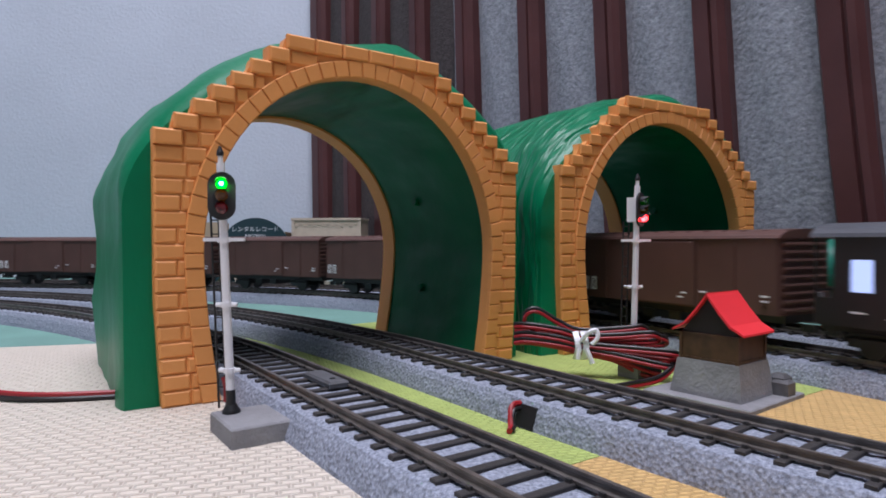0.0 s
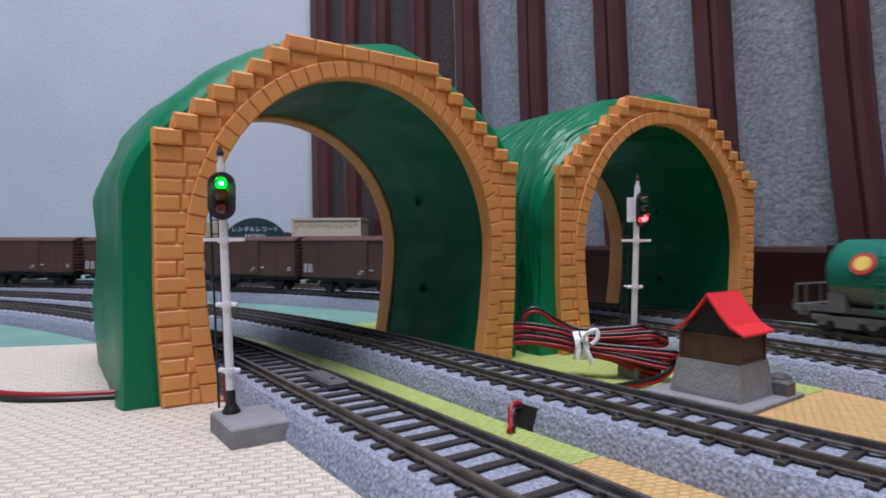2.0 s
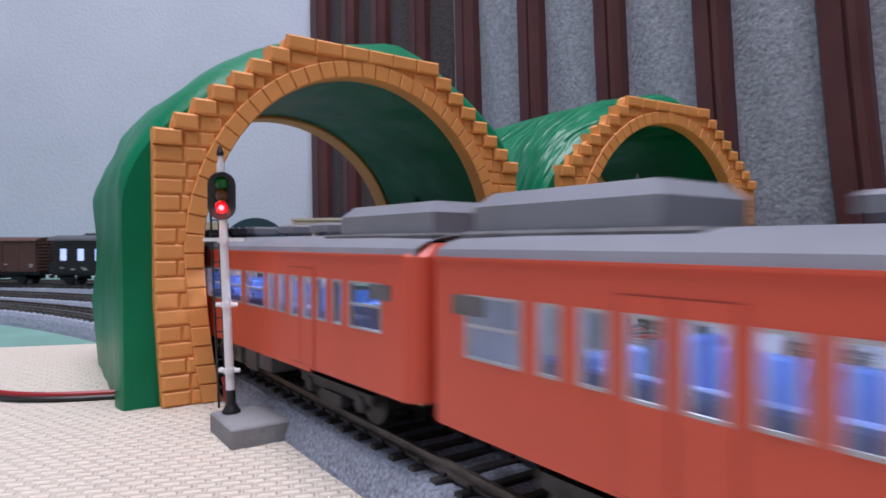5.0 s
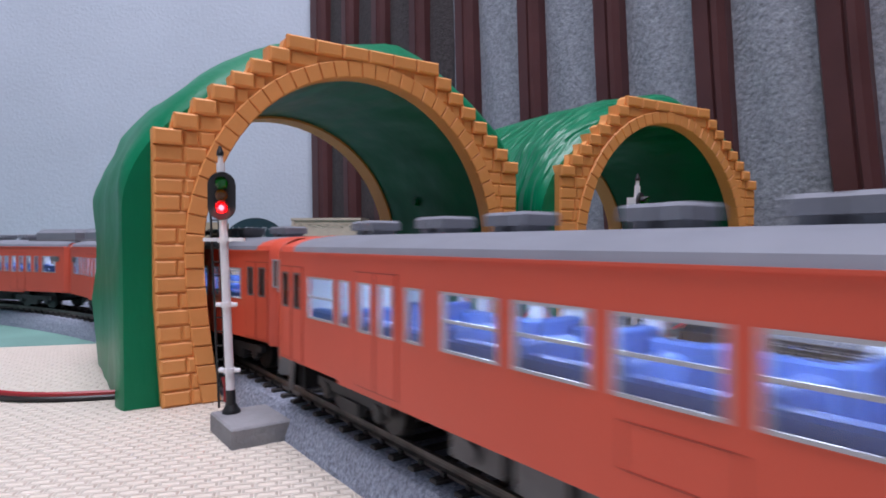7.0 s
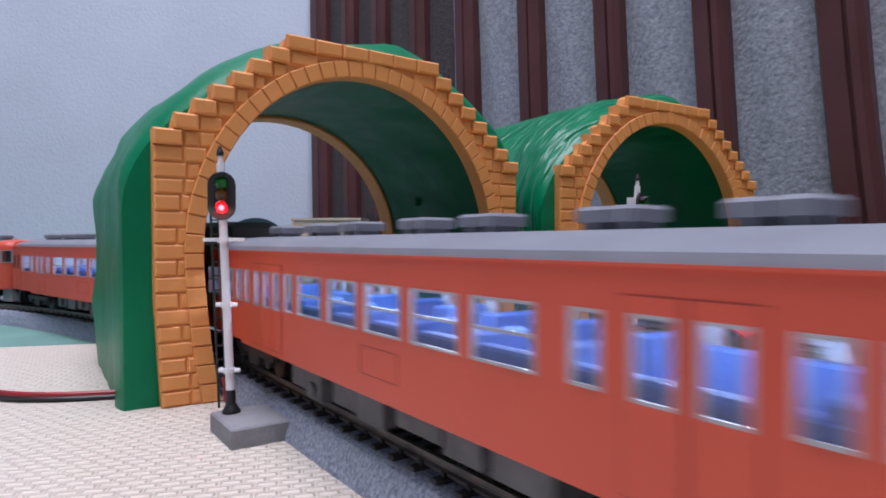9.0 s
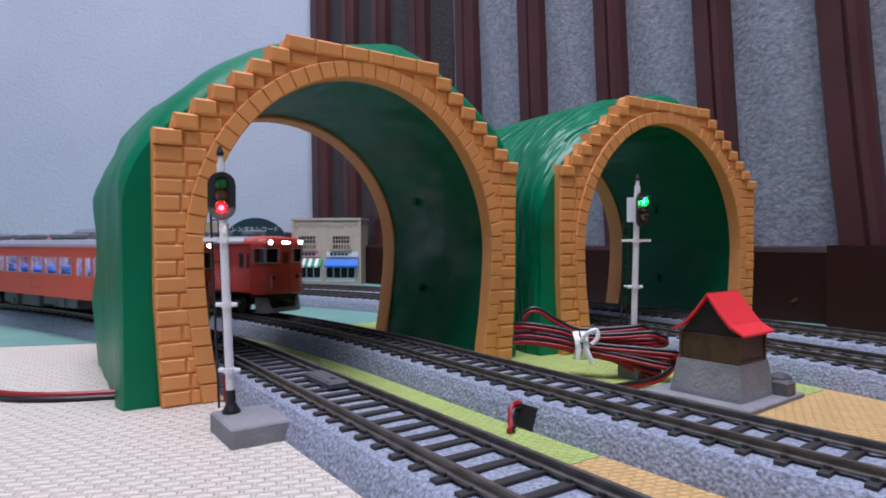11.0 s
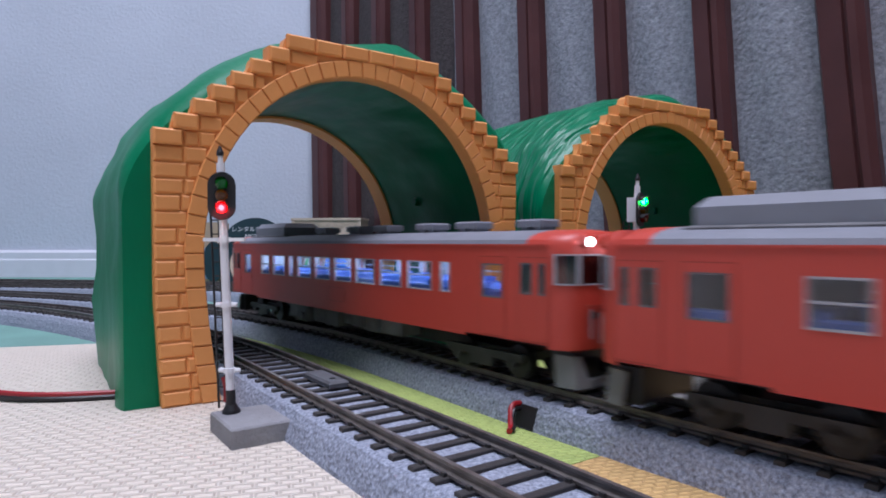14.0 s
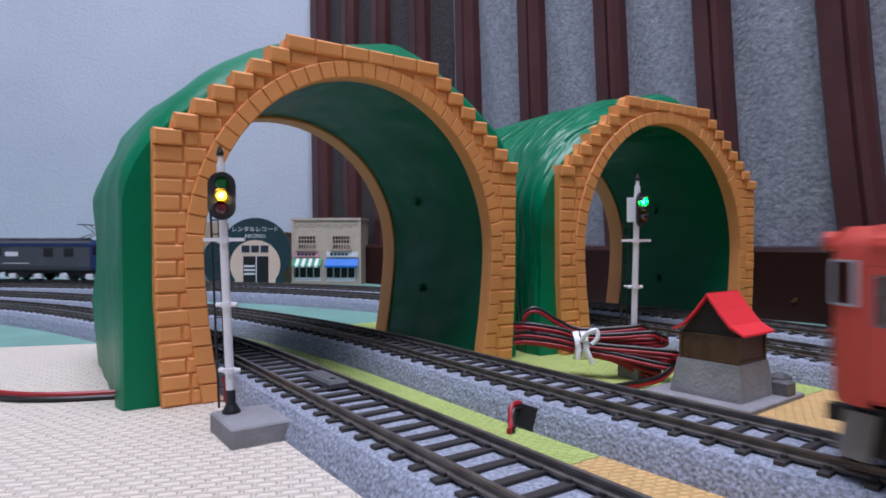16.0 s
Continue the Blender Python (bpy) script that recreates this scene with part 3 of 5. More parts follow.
def signal(x, y, turn, lean, label, base, size):
    t = thing("colour_light_signal", mm(x, y, 0, 0), label, "railway signal", "colour light signals")
    z0 = 5.4
    def P(z, dx=0.0, dy=0.0):
        return (lean * (z - z0) / 75 + dx, dy, z)
    bm = bmesh.new()
    frustum_up(bm, -12 * size, 12 * size, -9 * size, 14 * size, 0, z0, 0.5)
    bmesh.ops.rotate(bm, verts=bm.verts, matrix=Matrix.Rotation(radians(125), 3, "Z"))
    bmesh.ops.translate(bm, verts=bm.verts, vec=base)
    part("base", bm, CONCRETE, t, "matt grey plastic base block")
    bm = bmesh.new()
    rod(bm, (0, 0, z0), P(z0 + 1.0), 2.6, 2.4, 16)
    rod(bm, P(z0 + 1.0), P(z0 + 2.4), 2.2, 1.5, 16)
    rod(bm, P(z0 + 2.4), P(z0 + 6.5), 1.35, 1.3, 16)
    part("socket", bm, BLACK, t, "black flared socket", True)
    bm = bmesh.new()
    rod(bm, P(z0 + 4), P(76), 1.22, 1.15, 16)
    rod(bm, P(76), P(78.4), 0.75, 0.7, 12)
    part("pole", bm, WHITE, t, "white round pole", True)
    bm = bmesh.new()
    rod(bm, P(78), P(79.0), 1.0, 1.0, 12)
    rod(bm, P(79.0), P(80.8), 1.0, 0.35, 12)
    part("finial", bm, BLACK, t, "black pointed cap")
    for z in (17.4, 36.0):
        bm = bmesh.new()
        rod(bm, P(z - 0.7), P(z + 0.7), 1.7, 1.7, 14)
        for s in (-1, 1):
            rod(bm, P(z, s * 1.2, 0), P(z, s * 3.0, 0), 0.7, 0.6, 8)
        rod(bm, P(z, -2.4, 0), P(z, -3.2, 2.6), 0.5, 0.5, 8)
        part("ladder_clamp", bm, WHITE, t)
    bm = bmesh.new()
    rod(bm, P(53.6), P(55.0), 1.8, 1.8, 14)
    for s in (-1, 1):
        q = [P(54.4, s * 0.9, -0.8), P(54.4, s * 5.8, -0.4), P(54.4, s * 5.8, 1.0), P(54.4, s * 0.9, 1.2)]
        lo = [bm.verts.new(Vector(p) - Vector((0, 0, 0.5))) for p in q]
        hi = [bm.verts.new(Vector(p) + Vector((0, 0, 0.5))) for p in q]
        loft(bm, [lo, hi], True, True)
    part("platform_arm", bm, WHITE, t, "white service arm")
    # ladder behind the pole
    ladder = part("ladder", (lambda b: (rod(b, P(6, -4.4, 2.6), P(62, -4.4, 2.6), 0.33, 0.33, 6), b)[1])(bmesh.new()), BLACK, t, "thin black ladder")
    bm = bmesh.new()
    rod(bm, P(6, -2.2, 2.6), P(62, -2.2, 2.6), 0.33, 0.33, 6)
    part("ladder_rail", bm, BLACK, ladder)
    for i in range(14):
        bm = bmesh.new()
        rod(bm, P(8 + i * 4, -4.4, 2.6), P(8 + i * 4, -2.2, 2.6), 0.22, 0.22, 5)
        part("rung", bm, BLACK, ladder)
    head = new("head")
    head.parent = t
    head.matrix_basis = Matrix.Translation(Vector(P(66.6)) / 1000) @ Matrix.Rotation(radians(turn), 4, "Z")
    # black oval plate
    bm = bmesh.new()
    ring = [(3.75 * math.cos(a), 3.0 * (1 if math.sin(a) >= 0 else -1) * (abs(math.cos(a)) < 2) + 3.75 * math.sin(a)) for a in np.linspace(0.0001, 2 * math.pi - 0.02, 28)]
    loft(bm, [[bm.verts.new((a, y, b)) for a, b in ring] for y in (-1.0, -1.9)], True, True)
    part("target_plate", bm, BLACK, head, "black oval plate")
    bm = bmesh.new()
    frustum(bm, -2.0, 2.0, -4.8, 4.8, 2.9, -0.9, 0.4)
    part("housing", bm, WHITE if turn > 40 else BLACK, head)
    for dz, g, nm in ((3.3, GLASSGREEN, "green"), (0.0, GLASSAMBER, "amber"), (-3.4, GLASSRED, "red")):
        bm = bmesh.new()
        rod(bm, (0, -1.92, dz), (0, -4.0, dz), 1.62, 1.62, 18)
        rod(bm, (0, -4.01, dz), (0, -4.4, dz), 1.62, 1.0, 18)
        part("lens", bm, g, head, nm + " glass lens").visible_shadow = False
        bm = bmesh.new()
        r0, r1 = [], []
        for i in range(13):
            a = math.pi * (0.0 + i / 12)
            for r, y, lst in ((1.85, -1.85, r0), (1.85, -4.9 if 2 < i < 10 else -3.6, r1)):
                lst.append(bm.verts.new((r * math.cos(a), y, dz + r * math.sin(a))))
        loft(bm, [r0, r1], False)
        part("hood", bm, BLACK, head)
    bm = bmesh.new()
    bmesh.ops.create_icosphere(bm, subdivisions=2, radius=1.3)
    bulb = part("bulb", bm, BULB, head, "glowing bulb behind the lenses")
    BULBS.append((bulb, turn))
    bm = bmesh.new()
    tube(bm, [P(8, -2.0, 1.5), P(12, -2.0, 2.0), P(15, -2.6, 2.2)], 0.7)
    part("lead", bm, WIRERED, t, "short red lead")
    return t


signal(-60.0, 174, 17, -3.0, "white model signal pole with black oval head and ladder", (9.6, -1.0, 0), 0.86)
signal(75.5, 244, 52, 1.6, "white model signal pole beside the coiled wires", (2, 2, 0), 0.4)

# ---- hut on its stone plinth
hut = thing("trackside_hut", mm(96, 200, 0, 38), "small brown hut with a bright red gable roof", "hut")
# local x along the right wall, y along the gable wall
bm = bmesh.new()
rings = []
for x0, x1, y0, y1, z in ((-2.6, 21, -2.6, 23, 0.9), (-2.4, 20.6, -2.4, 22.6, 3.0), (-0.8, 19.4, -0.8, 21.0, 13.4)):
    rings.append([bm.verts.new((x, y, z)) for x, y in ((x0, y0), (x1, y0), (x1, y1), (x0, y1))])
loft(bm, rings, True, True)
part("plinth", bm, CONCRETE, hut, "grey stone plinth")
bm = bmesh.new()
frustum_up(bm, -8, 31, -8, 30, 0, 1.6, 0.4)
part("slab", bm, CONCRETE, hut, "grey ground slab")
bm = bmesh.new()
box(bm, 0, 18.5, 0, 20, 13.4, 22.6)
for z in (13.6, 21.8):
    box(bm, -0.35, 18.85, -0.35, 20.35, z, z + 0.7)
for x, y in ((0, 0), (18.5, 0), (18.5, 20), (0, 20)):
    box(bm, x - 0.5, x + 0.5, y - 0.5, y + 0.5, 13.4, 22.6)
part("wall", bm, TIMBER, hut, "glossy brown timber wall")
bm = bmesh.new()
a = [bm.verts.new((0.4, y, z)) for y, z in ((0, 22.6), (20, 22.6), (10, 35))]
b = [bm.verts.new((18.1, y, z)) for y, z in ((0, 22.6), (20, 22.6), (10, 35))]
loft(bm, [a, b], True, True)
part("gable", bm, GABLE, hut, "dark gable")
for s in (-1, 1):
    bm = bmesh.new()
    rings = []
    for x in (-1.6, 20.0):
        rings.append([bm.verts.new((x, 10 + s * y, z)) for y, z in ((-0.1, 36.6), (4.4, 30.6), (8.2, 26.2), (12.6, 23.6), (12.7, 22.9), (8.0, 25.4), (4.0, 29.8), (-0.1, 35.6))])
    loft(bm, rings, True, True)
    part("roof_slope", bm, REDROOF, hut, "bright red roof")
bm = bmesh.new()
frustum_up(bm, 19.4, 25, -7.5, -1.5, 1.5, 6.8, 1.0)
frustum_up(bm, 20.6, 26.4, -5.8, 0.0, 1.5, 8.4, 1.2)
part("lever_box", bm, GEAR, hut, "dark grey lever box")

# ---- wires
def wire(parent, pts, material, r, name="strand"):
    bm = bmesh.new()
    tube(bm, pts, r)
    return part(name, bm, material, parent, "", True)


bundle = thing("wire_bundle", mm(58, 245, 0, -12), "coiled red and black twin wires held by a white tie", "wires")
rw = random.Random(11)


def twin(parent, pts, r=0.75):
    """A red and a black wire side by side."""
    wire(parent, pts, WIRERED, r)
    wire(parent, [(x, y + 0.25, z + 1.35) for x, y, z in pts], WIREBLACK, r)


# upper turns stay high to their looped ends, lower turns spread down to the mat
for zl, zt, xr, zr, y in ((19.5, 15.6, 27, 17.2, -3.0), (17.4, 14.2, 30, 15.6, 0.5), (15.6, 13.0, 26, 14.2, 3.5)):
    twin(bundle, [(-29.5, y + 3, zl - 0.4), (-24, y + 1, zl), (-12, y * 0.5, (zl + zt) / 2 + 0.4), (-2, y * 0.3, zt), (12, y * 0.6, zt + 0.7), (xr - 4, y, zr + 0.4), (xr, y + 1.5, zr - 1.2), (xr - 3, y + 3, zr - 3.0), (10, y * 0.5 + 2, zt - 1.6)])
for zl, zt, xr, zr, y in ((16.0, 12.4, 33, 10.6, -5.0), (14.4, 11.4, 34, 8.2, -2.5), (13.6, 10.4, 31, 5.6, -5.5), (13.0, 9.6, 27, 3.2, -3.0), (12.6, 9.0, 24, 1.6, -0.5), (13.8, 10.8, 32, 6.6, 2.0)):
    twin(bundle, [(-29.5, y + 4, zl - 0.8), (-24, y * 0.6 + 1, zl), (-12, y * 0.4, (zl + zt) / 2 + 0.5), (-2, y * 0.3, zt), (10, y * 0.7, zt * 0.7 + zr * 0.3), (xr - 4, y, zr + 0.4), (xr, y + 1.0, zr - 0.6), (xr - 3, y + 2.6, max(0.8, zr - 2.4))])
twin(bundle, [(-20, 1, 17), (-25, -1, 20.5), (-24.5, -1.5, 24.4), (-20, -1, 25.6), (-12, 0, 21), (-3, 0, 17.6), (14, 0, 18.8), (20, 1, 19.6), (23, 3, 18)])
twin(bundle, [(33, 0, 7.5), (30, -6, 4.4), (24, -12, 1.8), (14, -19, 0.9), (6, -26, 0.8)], 0.8)
bm = bmesh.new()
for k, x in enumerate((-4.5, -1.5)):
    rings = []
    for j, w_ in ((0, 2.1), (1, 2.1)):
        rings.append([bm.verts.new((x + (j - 0.5) * 2.4 + 0.6 * math.sin(i), 5.2 * math.cos(i * math.pi / 8), 12.6 + 5.8 * math.sin(i * math.pi / 8))) for i in range(16)])
    loft(bm, rings, True)
tube(bm, [(-3, -5, 15), (0, -6, 18.6), (3.0, -5.4, 19.4), (3.2, -6.2, 16.4), (1.2, -6.4, 14)], 0.9)
tube(bm, [(-1, -5.5, 12), (0.3, -6.2, 9.4), (1.4, -6.4, 6.6)], 1.0)
tube(bm, [(-3.4, -5.5, 12), (-4.0, -6.0, 9.6), (-4.2, -6.2, 8)], 0.9)
part("tie", bm, WHITE, bundle, "white twist tie", True)

for mat, dy, z, nm in ((WIRERED, 0.0, 2.3, "red"), (WIREBLACK, -0.6, 0.9, "black")):
    t = thing("feeder_wire", None, nm + " feeder wire lying on the cream mat", "wire", "feeder wires")
    wire(t, [(-330, 203 + dy, z - 0.3), (-230, 208 + dy, z), (-170, 211 + dy, z + 0.6), (-140, 206 + dy, z + 0.3), (-118, 209 + dy, z), (-90, 218 + dy, z)], mat, 1.0)

# feeder socket in the roadbed of the second track, with its wire
sock = thing("feeder_socket", mm(21.4, 176.2, 0, -55), "socket in the ballast, its shaded recess coloured black, with a red wire", "wire socket")
# solid black prism in place of a hollow, its shade given as colour
bm = bmesh.new()
loft(bm, [[bm.verts.new((x, y, z)) for y, z in ((1.15, 0.4), (3.4, 6.4), (9, 6.4), (9, 0.4))] for x in (-3.4, 4.6)], True, True)
part("recess_block", bm, BLACK, sock)
wire(sock, [(-3.0, 4, 6.2), (-3.0, 1.2, 6.3), (-2.5, -0.3, 4.9), (-1.0, -1.8, 2.2), (0.6, -3.2, 0.9), (2.4, -5.2, 0.9)], WIRERED, 0.85)
wire(sock, [(-2.2, 4, 5.0), (-2.0, 0.8, 5.0), (-1.4, -0.6, 3.6), (0.0, -1.6, 1.0), (2.4, -4.0, 0.8)], WIREBLACK, 0.7)

pad = thing("track_pad", mm(-37.5, 196.5, 0, 125), "grey plastic pad between the rails", "track pad")
bm = bmesh.new()
frustum_up(bm, -10, 10, -3.4, 3.4, 9.0, 11.0, 0.7)
part("pad", bm, paint("dark_grey_pad", (0.085, 0.088, 0.095), 0.6, var=0.15, scale=200), pad)
bm = bmesh.new()
rod(bm, (-5, 0, 10.9), (-5, 0, 11.2), 0.8)
part("screw", bm, BLACK, pad)


# ---- model shops
def lettering(body, size, material, parent, x, y, z, name="lettering"):
    c = bpy.data.curves.new(name, "FONT")
    c.body, c.size, c.align_x, c.extrude = body, size / 1000, "CENTER", 0.00012
    ob = new(name, c)
    dg = bpy.context.evaluated_depsgraph_get()
    mesh = bpy.data.meshes.new_from_object(ob.evaluated_get(dg))
    bpy.data.objects.remove(ob)
    mesh.materials.clear()
    mesh.materials.append(material)
    o = new(name, mesh)
    o.parent = parent
    o.matrix_basis = mm(x, y, z, 0, 90)
    return tagged(o, body)


shop = thing("record_shop", mm(-244, 800, -1, 4), "model record shop with a dark arched sign", "building")
def half_disc(r, z0, y0, y1, squash=1.0):
    bm = bmesh.new()
    low = 0.62
    foot = r * math.cos(low) * 0.97
    pts = [(foot, 0)] + [(r * math.cos(a), z0 + r * squash * math.sin(a)) for a in np.linspace(-low, math.pi + low, 44)] + [(-foot, 0)]
    loft(bm, [[bm.verts.new((x, y, z)) for x, z in pts] for y in (y0, y1)], True, True)
    return bm
part("arch_front", half_disc(45, 42, 0, 4), SIGNGREEN, shop, "dark blue green arch")
part("pale_arch", half_disc(32, 26, -1.2, 0), PALE, shop, "pale round front")
bm = bmesh.new()
box(bm, -46, 36, 4, 60, 0, 66)
box(bm, -47, 37, 4.1, 61, 66, 69)
part("hall", bm, TAN, shop, "tan plaster hall")
bm = bmesh.new()
box(bm, -15, 17, -2.0, -1.25, 2, 37)
part("doorway", bm, BLACK, shop, "dark glazed doorway")
bm = bmesh.new()
for z in (13, 18, 23):
    box(bm, -14, 0, -2.6, -2.05, z, z + 2.4)
box(bm, 1, 2.2, -2.6, -2.05, 2, 37)
part("shelf", bm, WHITE, shop, "white shelves behind glass")
lettering("レンタルレコード", 7.6, WHITE, shop, 0, -0.15, 69.5)
lettering("RECORDS", 6.0, WHITE, shop, 0, -0.15, 61.3)
bm = bmesh.new()
for i in range(3):
    x = -17 + i * 12
    box(bm, x, x + 10, -1.6, -1.25, 42, 51)
part("name_bars", bm, INK, shop)
bm = bmesh.new()
box(bm, -75, -47, 1, 50, 0, 81)
part("side_wing", bm, TAN, shop, "tan side wing")
bm = bmesh.new()
box(bm, -73, -60, 0.2, 1, 8, 48)
part("shutter", bm, paint("pale_blue", (0.3, 0.42, 0.6), 0.6), shop, "pale blue shutter")
bm = bmesh.new()
r = [(-52 + 13 * math.cos(a), 30 + 26 * math.sin(a)) for a in np.linspace(0, 2 * math.pi, 25)[:-1]]
loft(bm, [[bm.verts.new((x, y, z)) for x, z in r] for y in (-6, -3)], True, True)
part("side_sign", bm, SIGNGREEN, shop, "dark side sign")

store = thing("two_storey_shop", mm(-153, 806, -1, -6), "cream two storey model shop with striped awnings", "building")
bm = bmesh.new()
holes = []
for cx in (-26, 20):
    holes += [(cx - 12, cx + 12, 46, 64), (cx - 20, cx + 19, 4, 24)]
pierced(bm, -46, 46, 0, 84, holes, 0, 2.5)
part("wall", bm, CREAM, store, "cream plaster wall")
for nm, b in (("wall", (-46, 46, 40, 43, 0, 84)), ("wall", (-46, -43.5, 2.6, 40, 0, 84)), ("wall", (43.5, 46, 2.6, 40, 0, 84)), ("roof", (-47.2, 47.2, -1.6, 44, 84.01, 87)),
              ("pilaster", (-46.5, -43, -1.0, -0.05, 0, 84)), ("pilaster", (43, 46.5, -1.0, -0.05, 0, 84)), ("pilaster", (-2.5, -0.5, -0.8, -0.05, 0, 44))):
    bm = bmesh.new()
    box(bm, *b)
    part(nm, bm, CREAM, store)
bm = bmesh.new()
for i in range(14):
    box(bm, -42 + i * 6.1, -42 + i * 6.1 + 4.0, -0.9, -0.05, 76 + (i % 2) * 2.6, 78 + (i % 2) * 2.6)
part("cornice_block", bm, CREAM, store)
# solid black block stands in for the shade of the unlit rooms
bm = bmesh.new()
box(bm, -43.4, 43.4, 6, 38, 1, 80)
part("black_fill", bm, BLACK, store, "black block for the shade behind the windows")
for cx in (-26, 20):
    bm = bmesh.new()
    for i in range(7):
        box(bm, cx - 12 + i * 3.8, cx - 12 + i * 3.8 + 0.8, -0.4, 0.4, 46, 64)
    for z in (46, 52, 58, 63):
        box(bm, cx - 12, cx + 12, -0.5, 0.5, z, z + 1.0)
    for i in range(9):
        box(bm, cx - 14 + i * 3.4, cx - 13.1 + i * 3.4, -4, -3.3, 45, 53)
    box(bm, cx - 14, cx + 14.4, -4.2, -3.1, 53, 54)
    box(bm, cx - 14, cx + 14.4, -4.2, 0, 44, 45)
    part("window_grille", bm, CREAM, store, "cream window grille")
    bm = bmesh.new()
    for i in range(5):
        x = cx - 20 + i * 9.55
        box(bm, x - 0.5, x + 0.5, 0.4, 1.4, 4, 24)
    box(bm, cx - 20, cx + 19, 0.3, 1.5, 4, 9)
    part("shop_front", bm, WHITE, store, "white framed shop front")
for x0, x1, m_, nm in ((-46, -8, PINK, "pink shop sign"), (-2, 44, WHITE, "white shop sign")):
    bm = bmesh.new()
    box(bm, x0 + 3, x1 - 1, -2.0, -0.9, 36, 43)
    sg = part("shop_sign", bm, m_, store, nm)
    bm = bmesh.new()
    for i in range(5):
        box(bm, x0 + 8 + i * 5, x0 + 11.5 + i * 5, -2.4, -2.05, 38, 41)
    part("sign_bar", bm, INK, sg)
for x0, x1, m_ in ((-46, -5, AWNGREEN), (-2, 44, AWNBLUE)):
    n = 9
    for i in range(n):
        a, b = x0 + 2 + (x1 - x0 - 2) * i / n, x0 + 2 + (x1 - x0 - 2) * (i + 1) / n
        bm = bmesh.new()
        q = [(-1.0, 34), (-9, 25), (-9, 22.5), (-8.4, 22.5), (-8.3, 24.6), (-1.0, 33)]
        loft(bm, [[bm.verts.new((x, y, z)) for y, z in q] for x in (a, b)], True, True)
        part("awning_strip", bm, WHITE if m_ is AWNGREEN and i % 2 else m_, store)


# ---- rolling stock
def mesh_of(name, bm, materials):
    mesh = bpy.data.meshes.new(name)
    bmesh.ops.scale(bm, vec=(0.001,) * 3, verts=bm.verts)
    bm.to_mesh(mesh)
    bm.free()
    for m in materials:
        mesh.materials.append(m)
    return mesh


def window_mesh(w, z0, z1, bars, tone):
    """A frame of one piece and the pane that sits in it."""
    bm = bmesh.new()
    f = 0.45
    zm = z0 + (z1 - z0) * 0.52
    holes = [(-w / 2 + f, w / 2 - f, z0 + f, z1 - f)]
    if bars:
        holes = [(-w / 2 + f, w / 2 - f, z0 + f, zm - 0.25), (-w / 2 + f, w / 2 - f, zm + 0.25, z1 - f)]
    pierced(bm, -w / 2, w / 2, z0, z1, holes, -0.22, 0.5)
    pane = bmesh.new()
    pane.faces.new([pane.verts.new((x, 0.05, z)) for x, z in ((-w / 2 + 0.2, z0 + 0.2), (w / 2 - 0.2, z0 + 0.2), (w / 2 - 0.2, z1 - 0.2), (-w / 2 + 0.2, z1 - 0.2))])
    return mesh_of("window", bm, [tone]), mesh_of("pane", pane, [PANE])


def wheelset(parent, x, r=5.4):
    bm = bmesh.new()
    rod(bm, (x, -8.2, r), (x, 8.2, r), 1.0, 1.0, 8)
    for s in (-1, 1):
        rod(bm, (x, s * 7.4, r), (x, s * 9.6, r), r, r * 0.97, 20)
        rod(bm, (x, s * 6.8, r), (x, s * 7.4, r), r + 0.5, r + 0.5, 20)
    part("wheelset", bm, BLACK, parent)


def bogie(parent, x, base=26, r=5.4, y=11.5, tone=None):
    g = part("bogie", (lambda b: (box(b, x - base / 2 - 5, x + base / 2 + 5, -8, 8, r + 1.0, r + 3.2), b)[1])(bmesh.new()), BLACK, parent, "dark bogie")
    for s in (-1, 1):
        bm = bmesh.new()
        y0, y1 = sorted((s * y, s * (y + 1.8)))
        box(bm, x - base / 2 - 5, x + base / 2 + 5, y0, y1, r + 0.4, r + 2.8)
        box(bm, x - 5, x + 5, y0, y1 + (0.6 if s > 0 else 0), r - 2.6, r + 0.4)
        for e in (-1, 1):
            rod(bm, (x + e * base / 2, y0, r), (x + e * base / 2, y1 + 0.4, r), 2.2, 2.0, 10)
            box(bm, x + e * base / 2 - 2.4, x + e * base / 2 + 2.4, y0, y1, r, r + 1.0)
        part("side_frame", bm, tone or BOGIE, g)
    for e in (-1, 1):
        wheelset(g, x + e * base / 2, r)


WINDOWS = {}


NOSE = [(8.5, 18.0), (5.6, 17.3), (3.2, 15.8), (1.4, 13.2), (0.5, 9.5), (0.0, 5.0), (0.0, 0.0)]


def nose_strip(bm, e, H, pts, za, zb, lift, thick):
    """A strip of glass or trim that follows the rounded cab, from za to zb."""
    rings = []
    for (d0, y0) in pts:
        n = Vector((1.0, 0.0)) if abs(y0) < 6 else Vector((abs(y0) / 18 * 0.35 + 0.3 * (18 - abs(y0)) / 6, math.copysign(abs(y0) / 18, y0))).normalized()
        q = []
        for k, z in ((lift, za), (lift + thick, za), (lift + thick, zb), (lift, zb)):
            q.append(bm.verts.new((e * (H - d0 + n.x * k), y0 + n.y * k, z)))
        rings.append(q)
    loft(bm, rings, True, True)


